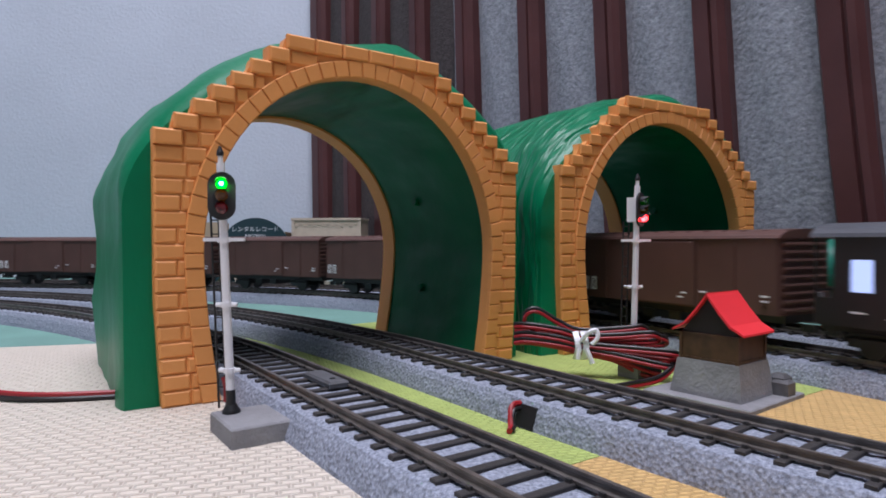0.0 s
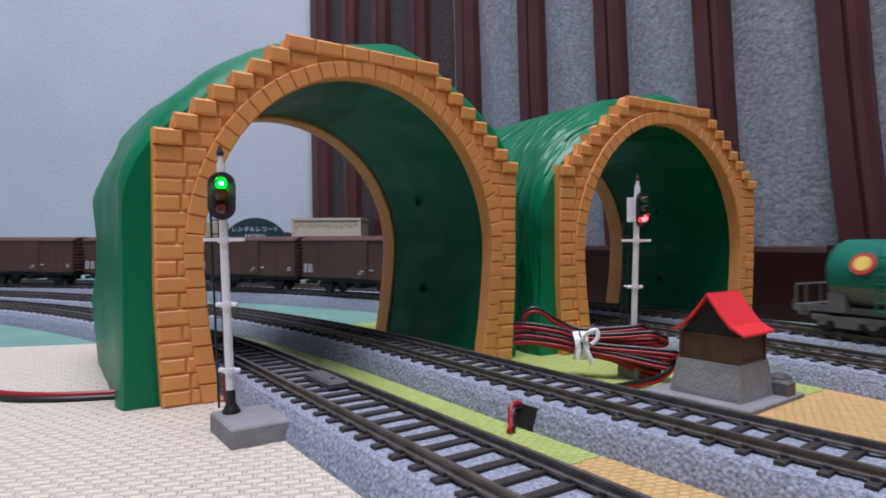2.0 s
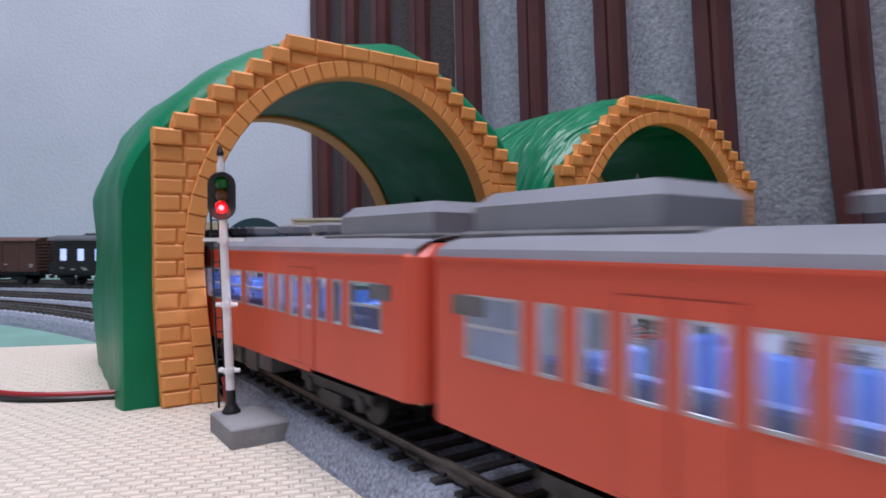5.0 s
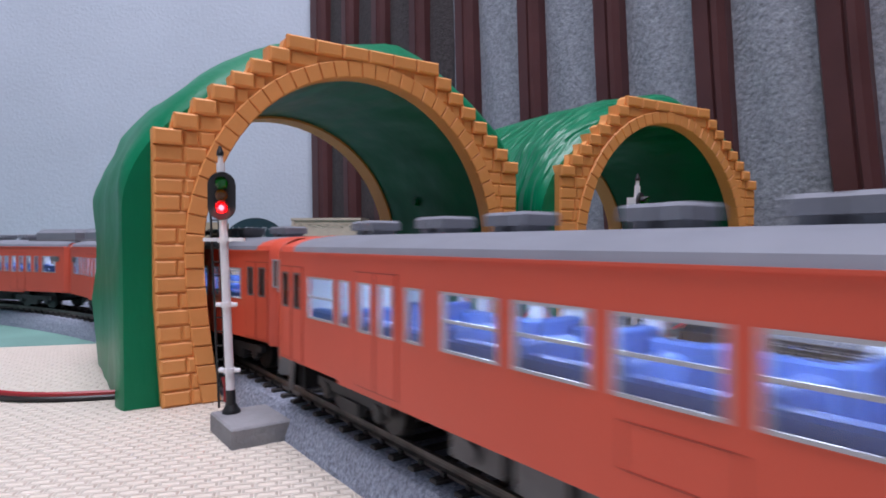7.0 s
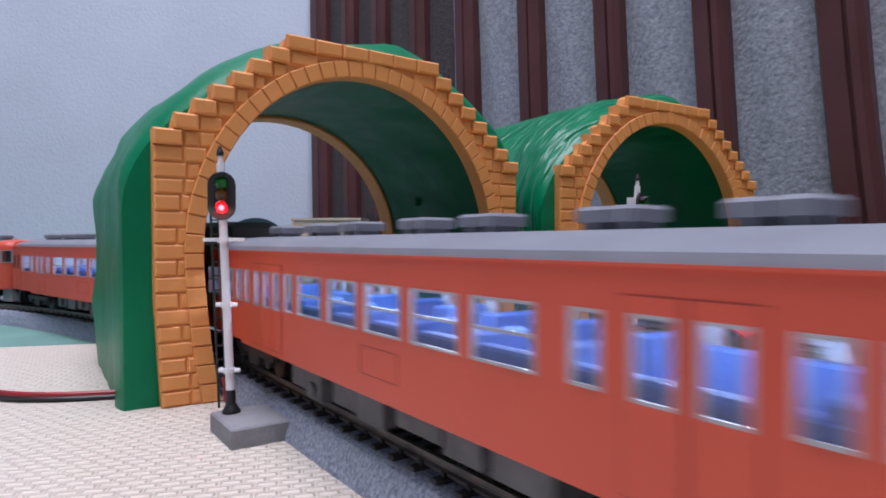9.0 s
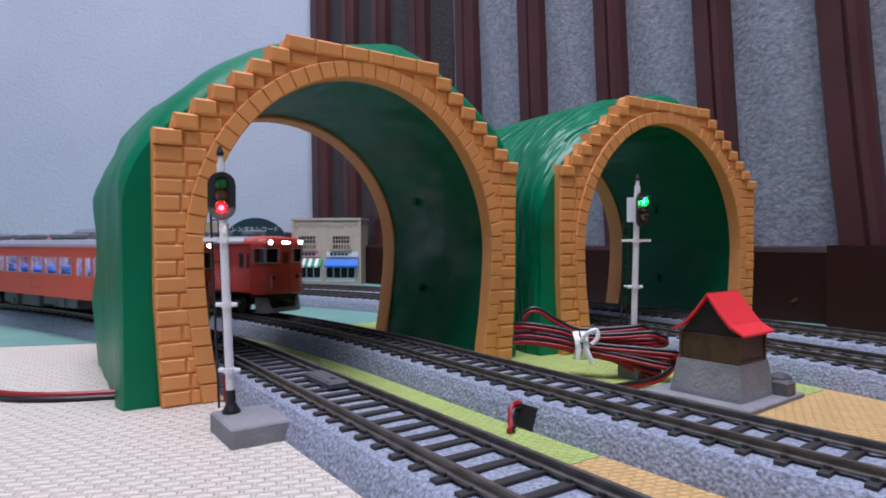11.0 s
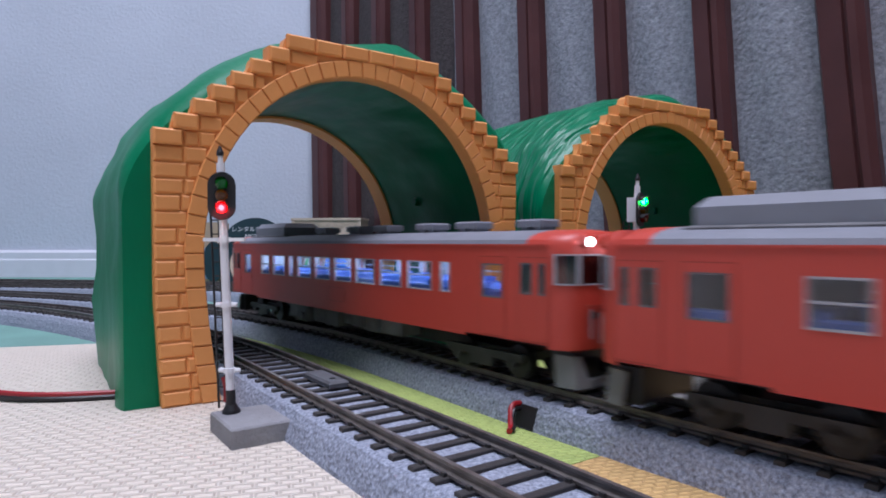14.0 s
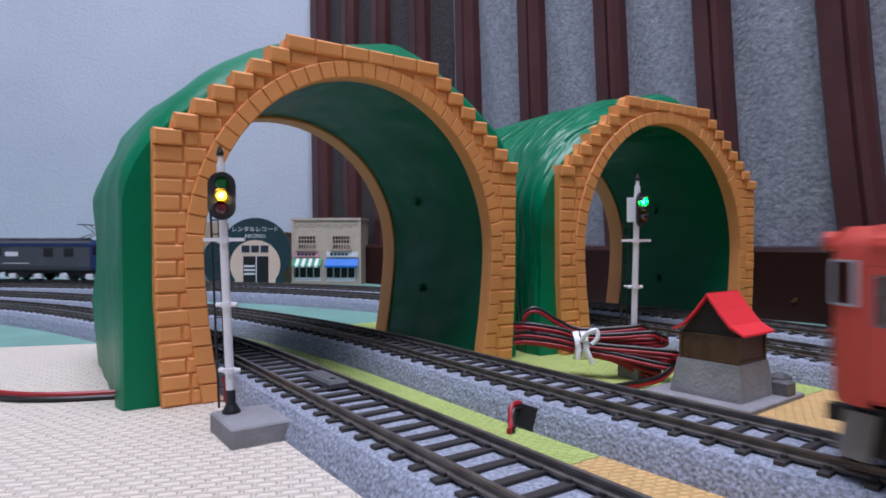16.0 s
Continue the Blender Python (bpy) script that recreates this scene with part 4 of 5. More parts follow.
def railcar(label, layout, cabs, cooler, tail=0.0, tone=None, lift=0.0):
    """A diesel railcar, its front at +x. layout: windows as (from front, width, kind); tail lengthens its rear end."""
    L, W = 262.0, 18.0
    H = L / 2
    R = H + tail
    tone = tone or RED
    z0, z1 = 11.5, 39.3
    t = thing("diesel_railcar", None, label, "railway car", "vermilion railcars")
    wz0, wz1 = 23.7, 33.8
    spans = []
    for a, w, kind in layout:
        xa = H - a - w
        lo, hi = {"big": (wz0, wz1), "slim": (wz0, wz1), "leaf": (wz0 - 0.3, wz1), "cab": (wz0 + 1.5, wz1 + 0.6)}[kind]
        spans.append((xa, xa + w, lo, hi, kind))
    ef, er = (8.5 if cabs[0] else 3.4), (8.5 if cabs[1] else 3.4)
    for s in (-1, 1):
        bm = bmesh.new()
        pierced(bm, -R + er, H - ef, z0, z1, [q[:4] for q in spans], s * W, -s * 0.8)
        # deeper skirt between the bogies' ends
        y_ = sorted((s * W, s * (W - 0.8)))
        box(bm, -H + 44, H - 44, y_[0], y_[1], z0 - 0.9, z0 - 0.004)
        body = part("side_wall", bm, tone, t, "vermilion side wall")
        for xa, xb, lo, hi, kind in spans:
            dim = kind == "cab" or (kind == "leaf" and cabs[1])
            key = (round(xb - xa, 1), lo, hi, dim)
            if key not in WINDOWS:
                WINDOWS[key] = window_mesh(xb - xa, lo, hi, kind == "big", GEAR if dim else SILVER)
            win = shared("window", WINDOWS[key][0], t, mm((xa + xb) / 2, s * W, 0, 0 if s < 0 else 180))
            shared("pane", WINDOWS[key][1], win).visible_shadow = False
        # doors: thin leaves proud of the wall
        for n_, (xa, xb, lo, hi, kind) in enumerate(spans):
            if kind == "leaf" or (kind == "cab" and xb - xa < 6):
                bm = bmesh.new()
                pierced(bm, xa - 1.15, xb + 1.15, z0 + 0.7, wz1 + 2, [(xa, xb, lo, hi)], s * (W + 0.2), -s * 0.19)
                part("door", bm, tone, t)
                bm = bmesh.new()
                pierced(bm, xa - 1.45, xb + 1.45, z0 + 0.5, wz1 + 2.25, [(xa - 1.15, xb + 1.15, z0 + 0.7, wz1 + 2)], s * (W + 0.1), -s * 0.09)
                part("door_seam", bm, REDSEAM, t)
        bm = bmesh.new()
        pierced(bm, -6, 9, 15, 21, [(-5.8, 8.8, 15.2, 20.8)], s * (W + 0.1), -s * 0.09)
        part("access_panel", bm, REDSEAM, t)
        bm = bmesh.new()
        box(bm, -R + 8, -R + 16, *sorted((s * W, s * (W + 0.25))), 30.5, 33.6)
        if cooler and not cabs[1]:
            part("side_louvre", bm, GEAR, t, "dark side louvre")
        else:
            bm.free()
        bm = bmesh.new()
        box(bm, -R + er, H - ef, *sorted((s * (W + 0.02), s * (W + 0.45))), 39.2, 39.7)
        part("rain_gutter", bm, tone, body)
    # ends
    for e, cab in ((1, cabs[0]), (-1, cabs[1])):
        bm = bmesh.new()
        He = H if e > 0 else R
        xe = e * He
        if cab:
            half = [(xe - e * d, y) for d, y in NOSE]
            plan_ = [(x, -y) for x, y in half] + [(x, y) for x, y in half[-2::-1]]
            rings = []
            for z, k, back in ((z0 - 0.9, 1.0, 0.6), (z0 + 1.5, 1.0, 0.0), (36.5, 1.0, 0.0), (39.3, 0.995, 0.3), (40.6, 0.97, 0.7), (42.0, 0.9, 1.6), (43.2, 0.75, 3.2)):
                rings.append([bm.verts.new((x - e * back * (1 - abs(y) / 24), y * k, z)) for x, y in plan_])
            loft(bm, rings, False)
            bm.faces.new(rings[-1])
        else:
            xs, yb = e * (He - 3.4), 15.0
            plan_ = [(xs, -W), (xe - e * 0.9, -yb - 1.5), (xe, -yb), (xe, yb), (xe - e * 0.9, yb + 1.5), (xs, W)]
            lo = [bm.verts.new((x, y, z0)) for x, y in plan_]
            mid = [bm.verts.new((x, y, 39.3)) for x, y in plan_]
            hi = [bm.verts.new((x - e * 1.2, y * 0.8, 42.0)) for x, y in plan_]
            loft(bm, [lo, mid, hi], False)
            bm.faces.new(hi)
        end = part("cab_front" if cab else "end_wall", bm, tone, t, "vermilion cab front" if cab else "flat vermilion end", cab)
        if cab:
            for s in (-1, 1):
                front = [(1.4, s * 13.2), (0.5, s * 9.5), (0.0, s * 5.2)]
                corner = [(6.3, s * 17.5), (3.2, s * 15.8), (1.7, s * 13.8)]
                for pts, nm, lb in ((front, "windscreen", "dark windscreen"), (corner, "corner_window", "dark corner window")):
                    bm = bmesh.new()
                    nose_strip(bm, e, He, pts, 28.9, 36.6, 0.05, 0.2)
                    glass = part(nm, bm, TINT, end, lb)
                    bm = bmesh.new()
                    nose_strip(bm, e, He, pts, 28.5, 28.9, 0.0, 0.45)
                    nose_strip(bm, e, He, pts, 36.6, 37.0, 0.0, 0.45)
                    for (d0, y0), k in ((pts[0], 0), (pts[-1], 0)):
                        x0 = e * (He - d0)
                        box(bm, x0 - 0.4, x0 + 0.4, y0 - 0.35, y0 + 0.35, 28.5, 37.0)
                    part("windscreen_trim", bm, SILVER, glass)
            bm = bmesh.new()
            box(bm, *sorted((xe, xe + e * 0.3)), -2.0, 2.0, 28.0, 34.8)
            part("door_window", bm, TINT, end, "narrow window of the end door")
            for s in (-1, 1):
                bm = bmesh.new()
                rod(bm, (xe - e * 1.6, s * 11.2, 40.4), (xe + e * 0.5, s * 11.2, 40.4), 1.9, 1.9, 16)
                lamp = part("lamp_case", bm, tone, end)
                bm = bmesh.new()
                rod(bm, (xe + e * 0.5, s * 11.2, 40.4), (xe + e * 0.7, s * 11.2, 40.4), 1.2, 1.1, 16)
                part("headlight", bm, HEADLIGHT, lamp, "lit white headlight")
                bm = bmesh.new()
                rod(bm, (xe - e * 0.2, s * 8.8, 20.2), (xe + e * 0.5, s * 8.8, 20.2), 1.1, 1.0, 12)
                part("tail_lamp", bm, TINT, end)
                bm = bmesh.new()
                rod(bm, (xe + e * 0.8, s * 11, 14), (xe + e * 0.8, s * 11, 22), 0.25, 0.25, 6)
                part("grab_rail", bm, SILVER, end)
            bm = bmesh.new()
            box(bm, *sorted((xe - e * 1.0, xe + e * 0.45)), -3.6, 3.6, 38.9, 41.6)
            sign = part("sign_box", bm, tone, end)
            bm = bmesh.new()
            box(bm, *sorted((xe + e * 0.45, xe + e * 0.6)), -2.8, 2.8, 39.5, 41.0)
            part("lit_sign", bm, HEADLIGHT, sign, "lit destination sign")
            bm = bmesh.new()
            for s in (-1, 1):
                box(bm, *sorted((xe, xe + e * 0.3)), *sorted((s * 2.6, s * 2.9)), 12, 36)
            box(bm, *sorted((xe, xe + e * 0.6)), -12, 12, 22.6, 23.0)
            box(bm, *sorted((xe, xe + e * 0.9)), -6, -3, 13, 16)
            part("end_door_seam", bm, REDSEAM, end)
            bm = bmesh.new()
            for sy in (-1, 1):
                lo = [bm.verts.new((xe - e * d, sy * y, 1.8)) for d, y in ((8.0, 15.2), (2.2, 13.4), (0.8, 8.5), (2.0, 8.2), (3.2, 12.4), (8.0, 14.2))]
                hi = [bm.verts.new((xe - e * (d + 1.0), sy * y * 0.98, 10.6)) for d, y in ((8.0, 15.0), (2.2, 13.2), (1.6, 11.0), (2.6, 10.7), (3.2, 12.2), (8.0, 14.0))]
                loft(bm, [lo, hi], True, True)
            box(bm, *sorted((xe - e * 2.0, xe - e * 0.8)), -9, 9, 1.8, 4.2)
            # black block added as a dark fill behind the open plough
            infill = bmesh.new()
            box(infill, *sorted((xe - e * 12, xe - e * 4)), -12.5, 12.5, 2.4, z0)
            part("coupler_dark_fill", infill, BLACK, t, "black block added to darken the gap behind the plough")
            part("snow_plough", bm, PLOUGH, t, "grey snow plough")
        else:
            bm = bmesh.new()
            box(bm, *sorted((xe, xe + e * 2.4)), -6, 6, 12, 35)
            part("gangway", bm, GEAR, end, "grey gangway bellows")
        bm = bmesh.new()
        box(bm, *sorted((xe - e * 4, xe + e * 3.6)), -1.6, 1.6, 5.2, 8.4)
        part("coupler", bm, BLACK, t)
    # roof, red towards the cabs
    cuts = [-R + 1.0, -R + (17 if cabs[1] else 1.2), H - (17 if cabs[0] else 1.2), H - 1.0]
    for i in range(3):
        a, b = cuts[i], cuts[i + 1]
        if b - a < 1:
            continue
        bm = bmesh.new()
        rings = []
        n = 12
        for x in np.linspace(a, b, 7 if i != 1 else 14):
            near_end = cabs[0] if x > 0 else cabs[1]
            f = max(0.0, 1 - ((H if x > 0 else R) - abs(x)) / (11 if near_end else 9)) ** 2 * (1.6 if near_end else 0.3)
            rings.append([bm.verts.new((x, (17.8 - 3.5 * f) * math.cos(th), 39.4 + (4.7 - 1.4 * f) * math.sin(th) ** 0.8)) for th in [math.pi * k / n for k in range(n + 1)]])
        loft(bm, rings, False)
        part("roof", bm, ROOF if i == 1 else tone, t, "matt grey roof" if i == 1 else "vermilion roof end", True)
    spots = [H - d for d in (29, 60, 84.5, 116, 139.5, 171, 195, 226)[:8 if not cooler else 6 if cabs[1] else 7]]
    for i, x in enumerate(spots):
        bm = bmesh.new()
        for s in (-1, 1):
            box(bm, x + s * 2.9 - 1.8, x + s * 2.9 + 1.8, -3.2, 3.2, 43.2, 45.3)
            frustum_up(bm, x + s * 2.9 - 2.6, x + s * 2.9 + 2.6, -4.2, 4.2, 45.1, 47.6, 0.6)
        part("roof_vent", bm, ROOF, t, "grey roof ventilator")
    if cooler:
        bm = bmesh.new()
        cx = -R + (24 if cabs[1] else 4)
        frustum_up(bm, cx, cx + 38, -10.5, 10.5, 43.6, 50.6, 2.4)
        part("cooling_unit", bm, ROOF, t, "large grey roof cooling unit")
        bm = bmesh.new()
        frustum_up(bm, cx - 2, cx + 44, -12, 12, 42.4, 44.0, 0.5)
        part("unit_tray", bm, GEAR, t)
    # floor, seats, ceiling light
    bm = bmesh.new()
    box(bm, -R + 9, H - 9, -16.8, 16.8, z0 + 0.3, z0 + 2.5)
    part("floor_plate", bm, BLACK, t)
    bm = bmesh.new()
    for x in (-R + (24 if cabs[1] else 4.5), H - 25):
        box(bm, x, x + 1, -16.9, 16.9, z0 + 2.6, 39)
    box(bm, -R + 9, H - 9, -16.9, 16.9, 38.0, 38.8)
    part("cabin_lining", bm, CABIN, t, "pale cabin lining")
    for s in (-1, 1):
        bm = bmesh.new()
        pierced(bm, -H + (25 if cabs[1] else 2.2), H - 24, z0 + 2.6, 37.9, [q[:4] for q in spans if q[0] > -H + (25.2 if cabs[1] else 2.3) and q[1] < H - 24.2], s * (W - 0.9), -s * 0.3)
        part("inner_lining", bm, CABIN, t, "pale inner lining")
    x = -H + 34
    while x < H - 34:
        if not any(abs(x - (q[0] + q[1]) / 2) < 8 and q[4] == "leaf" for q in spans):
            for s in (-1, 1):
                bm = bmesh.new()
                ya, yb_ = sorted((s * 4.5, s * 15.6))
                frustum_up(bm, x - 1.1, x + 1.1, ya, yb_, z0 + 2.5, 27.5, 0.6)
                frustum_up(bm, x - 5, x + 5, ya, yb_, z0 + 2.5, 19.0, 0.5)
                part("seat", bm, SEAT, t, "blue plastic seat")
        x += 18
    for s in (-1, 1):
        bm = bmesh.new()
        frustum_up(bm, -H + 24, H - 24, *sorted((s * 12.5, s * 15.9)), z0 + 2.5, 25.6, 0.5)
        part("bench", bm, SEAT, t, "blue bench along the side")
    bm = bmesh.new()
    for i in range(7):
        c = -H + 40 + i * (L - 80) / 6
        box(bm, c - 8, c + 8, -1.6, 1.6, 36.9, 37.6)
    part("ceiling_lights", bm, STRIP, t, "cold white ceiling lights")
    # underframe
    bm = bmesh.new()
    box(bm, -H + 14, H - 14, -6, 6, 8.4, z0 + 0.2)
    # black keel added so that the gap beneath the floor looks dark
    box(bm, -H + 48, H - 48, -4, 4, 3.2, 8.4)
    part("beam_and_dark_keel", bm, BLACK, t)
    ru = random.Random(3)
    x = -52
    while x < 50:
        w = ru.uniform(7, 17)
        d = ru.uniform(3.6, 6.4)
        for s in (-1, 1):
            bm = bmesh.new()
            ya, yb_ = sorted((s * ru.uniform(4, 7), s * ru.uniform(13.5, 15.8)))
            frustum_up(bm, x, x + w, ya, yb_, z0 - d - 2.4, z0 + 0.1, 0.3)
            if ru.random() < 0.5:
                rod(bm, (x + w / 2, s * 12, z0 - d), (x + w / 2, s * 16.3, z0 - d), 1.9, 1.9, 12)
            part("equipment_box", bm, GEAR, t, "grey underfloor equipment box")
        x += w + ru.uniform(0.8, 3.5)
    for x in (-90, 90):
        bogie(t, x)
    # the body rides higher on its bogies
    for o in t.children:
        if not o.name.startswith(("bogie", "snow_plough", "coupler")):
            o.location.z += lift / 1000
    return t


K47_HEAD = [(10.6, 4.6, "cab"), (18.4, 4.3, "cab"), (27.6, 14.6, "big"), (45, 5, "slim"), (54.2, 5.6, "leaf"), (62.8, 5.8, "leaf"), (73, 5.4, "slim")]
K47 = K47_HEAD + [(84.7 + 18 * i, 14.6, "big") for i in range(6)] + [(192, 4.4, "slim"), (199, 4.6, "slim"), (206.6, 4.9, "leaf"), (214.2, 4.9, "leaf"), (222, 4.6, "slim"), (230, 4, "slim"), (237.6, 13, "big")]
K47_TAIL = K47_HEAD + [(84.7 + 18 * i, 14.6, "big") for i in range(5)] + [(174.8, 5.8, "slim"), (183.6, 5.4, "leaf"), (191.6, 5.6, "leaf"), (199.8, 5.6, "leaf"), (209.6, 4.4, "slim"), (217, 5.8, "slim"), (226.6, 13.2, "big"), (243.6, 13.4, "big")]
K40 = [(9.4, 2.6, "cab"), (14.4, 4.6, "cab"), (26.5, 9.2, "leaf"), (51.5, 5.2, "slim")] + [(61.5 + 18.3 * i, 14.6, "big") for i in range(6)] \
    + [(172, 5.2, "slim"), (182, 14.6, "big"), (201, 11, "big"), (226.5, 9.2, "leaf"), (243.0, 4.6, "cab"), (250.0, 2.6, "cab")]


def box_van(label):
    t = thing("box_van", None, label, "freight car", "brown freight vans")
    H = 57.0
    for s in (-1, 1):
        bm = bmesh.new()
        y0, y1 = sorted((s * 15.6, s * 16.8))
        box(bm, -H, H, y0, y1, 13, 44)
        a, b = sorted((s * 16.8, s * 17.0))
        box(bm, -H, H, a, b, 43, 44)
        w = part("side_wall", bm, VAN, t, "plain brown panelled side")
        for x in np.linspace(-H + 0.4, H - 1.0, 7):
            bm = bmesh.new()
            box(bm, x, x + 0.6, *sorted((s * 16.8, s * 17.3)), 13, 44)
            part("post", bm, VAN, w)
        bm = bmesh.new()
        a, b = sorted((s * 17.0, s * 17.8))
        frustum_up(bm, -18, 18, a, b, 14, 42.5, 0.2)
        part("sliding_door", bm, VAN, w)
        for x in (H - 12, H - 6):
            bm = bmesh.new()
            pierced(bm, x, x + 3.3, 17, 24, [(x + 0.8, x + 2.5, 17.8, 23.2)], s * 17.5, -s * 0.4)
            part("card_frame", bm, WHITE, w)
        for x, z in ((-H + 4, 18), (-H + 4, 20), (-14, 19), (-12, 17), (-24, 20)):
            bm = bmesh.new()
            box(bm, x, x + 3.0, *sorted((s * 17.0, s * 17.95)), z, z + 0.7)
            part("marking_bar", bm, WHITE, w)
    for e in (-1, 1):
        bm = bmesh.new()
        box(bm, *sorted((e * (H - 1.2), e * H)), -15.5, 15.5, 13, 44)
        panel = part("ribbed_end", bm, VAN, t, "ribbed brown end")
        for i in range(9):
            bm = bmesh.new()
            rod(bm, (e * H, -14.6, 15 + i * 3.3), (e * H, 14.6, 15 + i * 3.3), 1.0, 1.0, 8)
            part("rib", bm, VAN, panel)
        bm = bmesh.new()
        box(bm, *sorted((e * H, e * (H + 5))), -1.5, 1.5, 6, 9)
        part("coupler", bm, BLACK, t)
    bm = bmesh.new()
    rings = []
    for x in np.linspace(-H - 0.8, H + 0.8, 9):
        rings.append([bm.verts.new((x, 17.8 * math.cos(th), 43.8 + 4.0 * math.sin(th))) for th in [math.pi * k / 10 for k in range(11)]])
    loft(bm, rings, True, True)
    roof = part("roof", bm, VAN, t, "brown curved roof")
    for x in np.linspace(-H, H, 13):
        bm = bmesh.new()
        box(bm, x - 0.2, x + 0.2, -12, 12, 46.2, 47.3)
        part("roof_seam", bm, VAN, roof)
    bm = bmesh.new()
    box(bm, -H + 1, H - 1, -11, 11, 9.5, 13)
    for x in (-30, -6, 10, 28):
        box(bm, x, x + 7, -12, 12, 5.5, 9.6)
    part("underframe", bm, BLACK, t)
    for x in (-33, 33):
        wheelset(t, x)
        bm = bmesh.new()
        for s in (-1, 1):
            a, b = sorted((s * 11, s * 12.8))
            frustum_up(bm, x - 8, x + 8, a, b, 4.6, 9.6, 2.0)
        part("axle_guard", bm, BLACK, t)
    return t


def caboose():
    t = thing("brake_van", None, "black brake van with lit windows and red tail lamps", "freight car")
    H = 36.0
    win = [(-23.4, -15.6, 24.5, 36), (-3.9, 3.9, 24.5, 36), (15.6, 23.4, 24.5, 36)]
    for s in (-1, 1):
        bm = bmesh.new()
        pierced(bm, -29, 29, 12, 44.4, [(a, b, c, d) for a, b, c, d in win], s * 16.5, -s * 1.0)
        w = part("side_wall", bm, BLACK, t, "black side wall")
        for a, b, c, d in win:
            bm = bmesh.new()
            box(bm, a, b, *sorted((s * 15.0, s * 15.4)), c, d)
            part("lit_window", bm, CABOOSEGLOW, w, "cold lit window")
        bm = bmesh.new()
        for x, z in ((-6, 17), (-8, 15.4), (6, 15.6), (18, 17)):
            box(bm, x, x + 5, *sorted((s * 16.5, s * 16.65)), z, z + 0.6)
        part("marking_bars", bm, WHITE, w)
        for e in (-1, 1):
            bm = bmesh.new()
            box(bm, *sorted((e * 29, e * H)), *sorted((s * 15.6, s * 16.3)), 12, 22)
            rod(bm, (e * (H - 0.5), s * 16, 12), (e * (H - 0.5), s * 16, 44.4), 0.6, 0.6, 6)
            part("deck_side", bm, BLACK, t)
            bm = bmesh.new()
            box(bm, *sorted((e * H, e * (H + 1.0))), *sorted((s * 10.2, s * 14)), 20.5, 23.3)
            lampcase = part("lamp_case", bm, WHITE, t)
            if e < 0:
                bm = bmesh.new()
                rod(bm, (-H, s * 12.1, 18.6), (-H - 1.2, s * 12.1, 18.6), 0.95, 0.9, 12)
                part("tail_lamp", bm, TAIL, t, "lit red tail lamp")
    for e in (-1, 1):
        bm = bmesh.new()
        pierced(bm, -15.5, 15.5, 12, 44.4, [(-12, -6, 25, 36), (-3.5, 3.5, 14, 37)], 0, 1.0)
        bmesh.ops.rotate(bm, verts=bm.verts, matrix=Matrix.Rotation(radians(90), 3, "Z"))
        bmesh.ops.translate(bm, verts=bm.verts, vec=(e * 28.5, 0, 0))
        part("end_wall", bm, BLACK, t)
        bm = bmesh.new()
        box(bm, *sorted((e * (H - 1), e * H)), -15.5, 15.5, 12, 17)
        for y in (-15, -5, 5, 15):
            box(bm, *sorted((e * (H - 0.8), e * H)), y - 0.4, y + 0.4, 17, 24)
        box(bm, *sorted((e * (H - 0.8), e * H)), -15.4, 15.4, 24, 24.8)
        box(bm, *sorted((e * H, e * (H + 4))), -1.5, 1.5, 6, 9)
        part("deck_rail", bm, BLACK, t)
    bm = bmesh.new()
    loft(bm, [[bm.verts.new((x, 17.6 * math.cos(th), 44.0 + 5.6 * math.sin(th))) for th in [math.pi * k / 12 for k in range(13)]] for x in (-H - 1, H + 1)], True, True)
    part("roof", bm, LOCO, t, "dark grey curved roof")
    bm = bmesh.new()
    box(bm, -12, 8, -4, 4, 49.2, 50.3)
    for x in (-10, -2, 5):
        frustum_up(bm, x - 2, x + 2, -2.4, 2.4, 50.2, 51.8, 0.6)
    part("roof_hatch", bm, LOCO, t)
    bm = bmesh.new()
    box(bm, -H, H, -12, 12, 9.5, 12.1)
    part("underframe", bm, BLACK, t)
    for x in (-19, 19):
        wheelset(t, x)
        bm = bmesh.new()
        for s in (-1, 1):
            frustum_up(bm, x - 7, x + 7, *sorted((s * 11, s * 12.8)), 4.6, 9.6, 2.0)
        part("axle_guard", bm, BLACK, t)
    return t


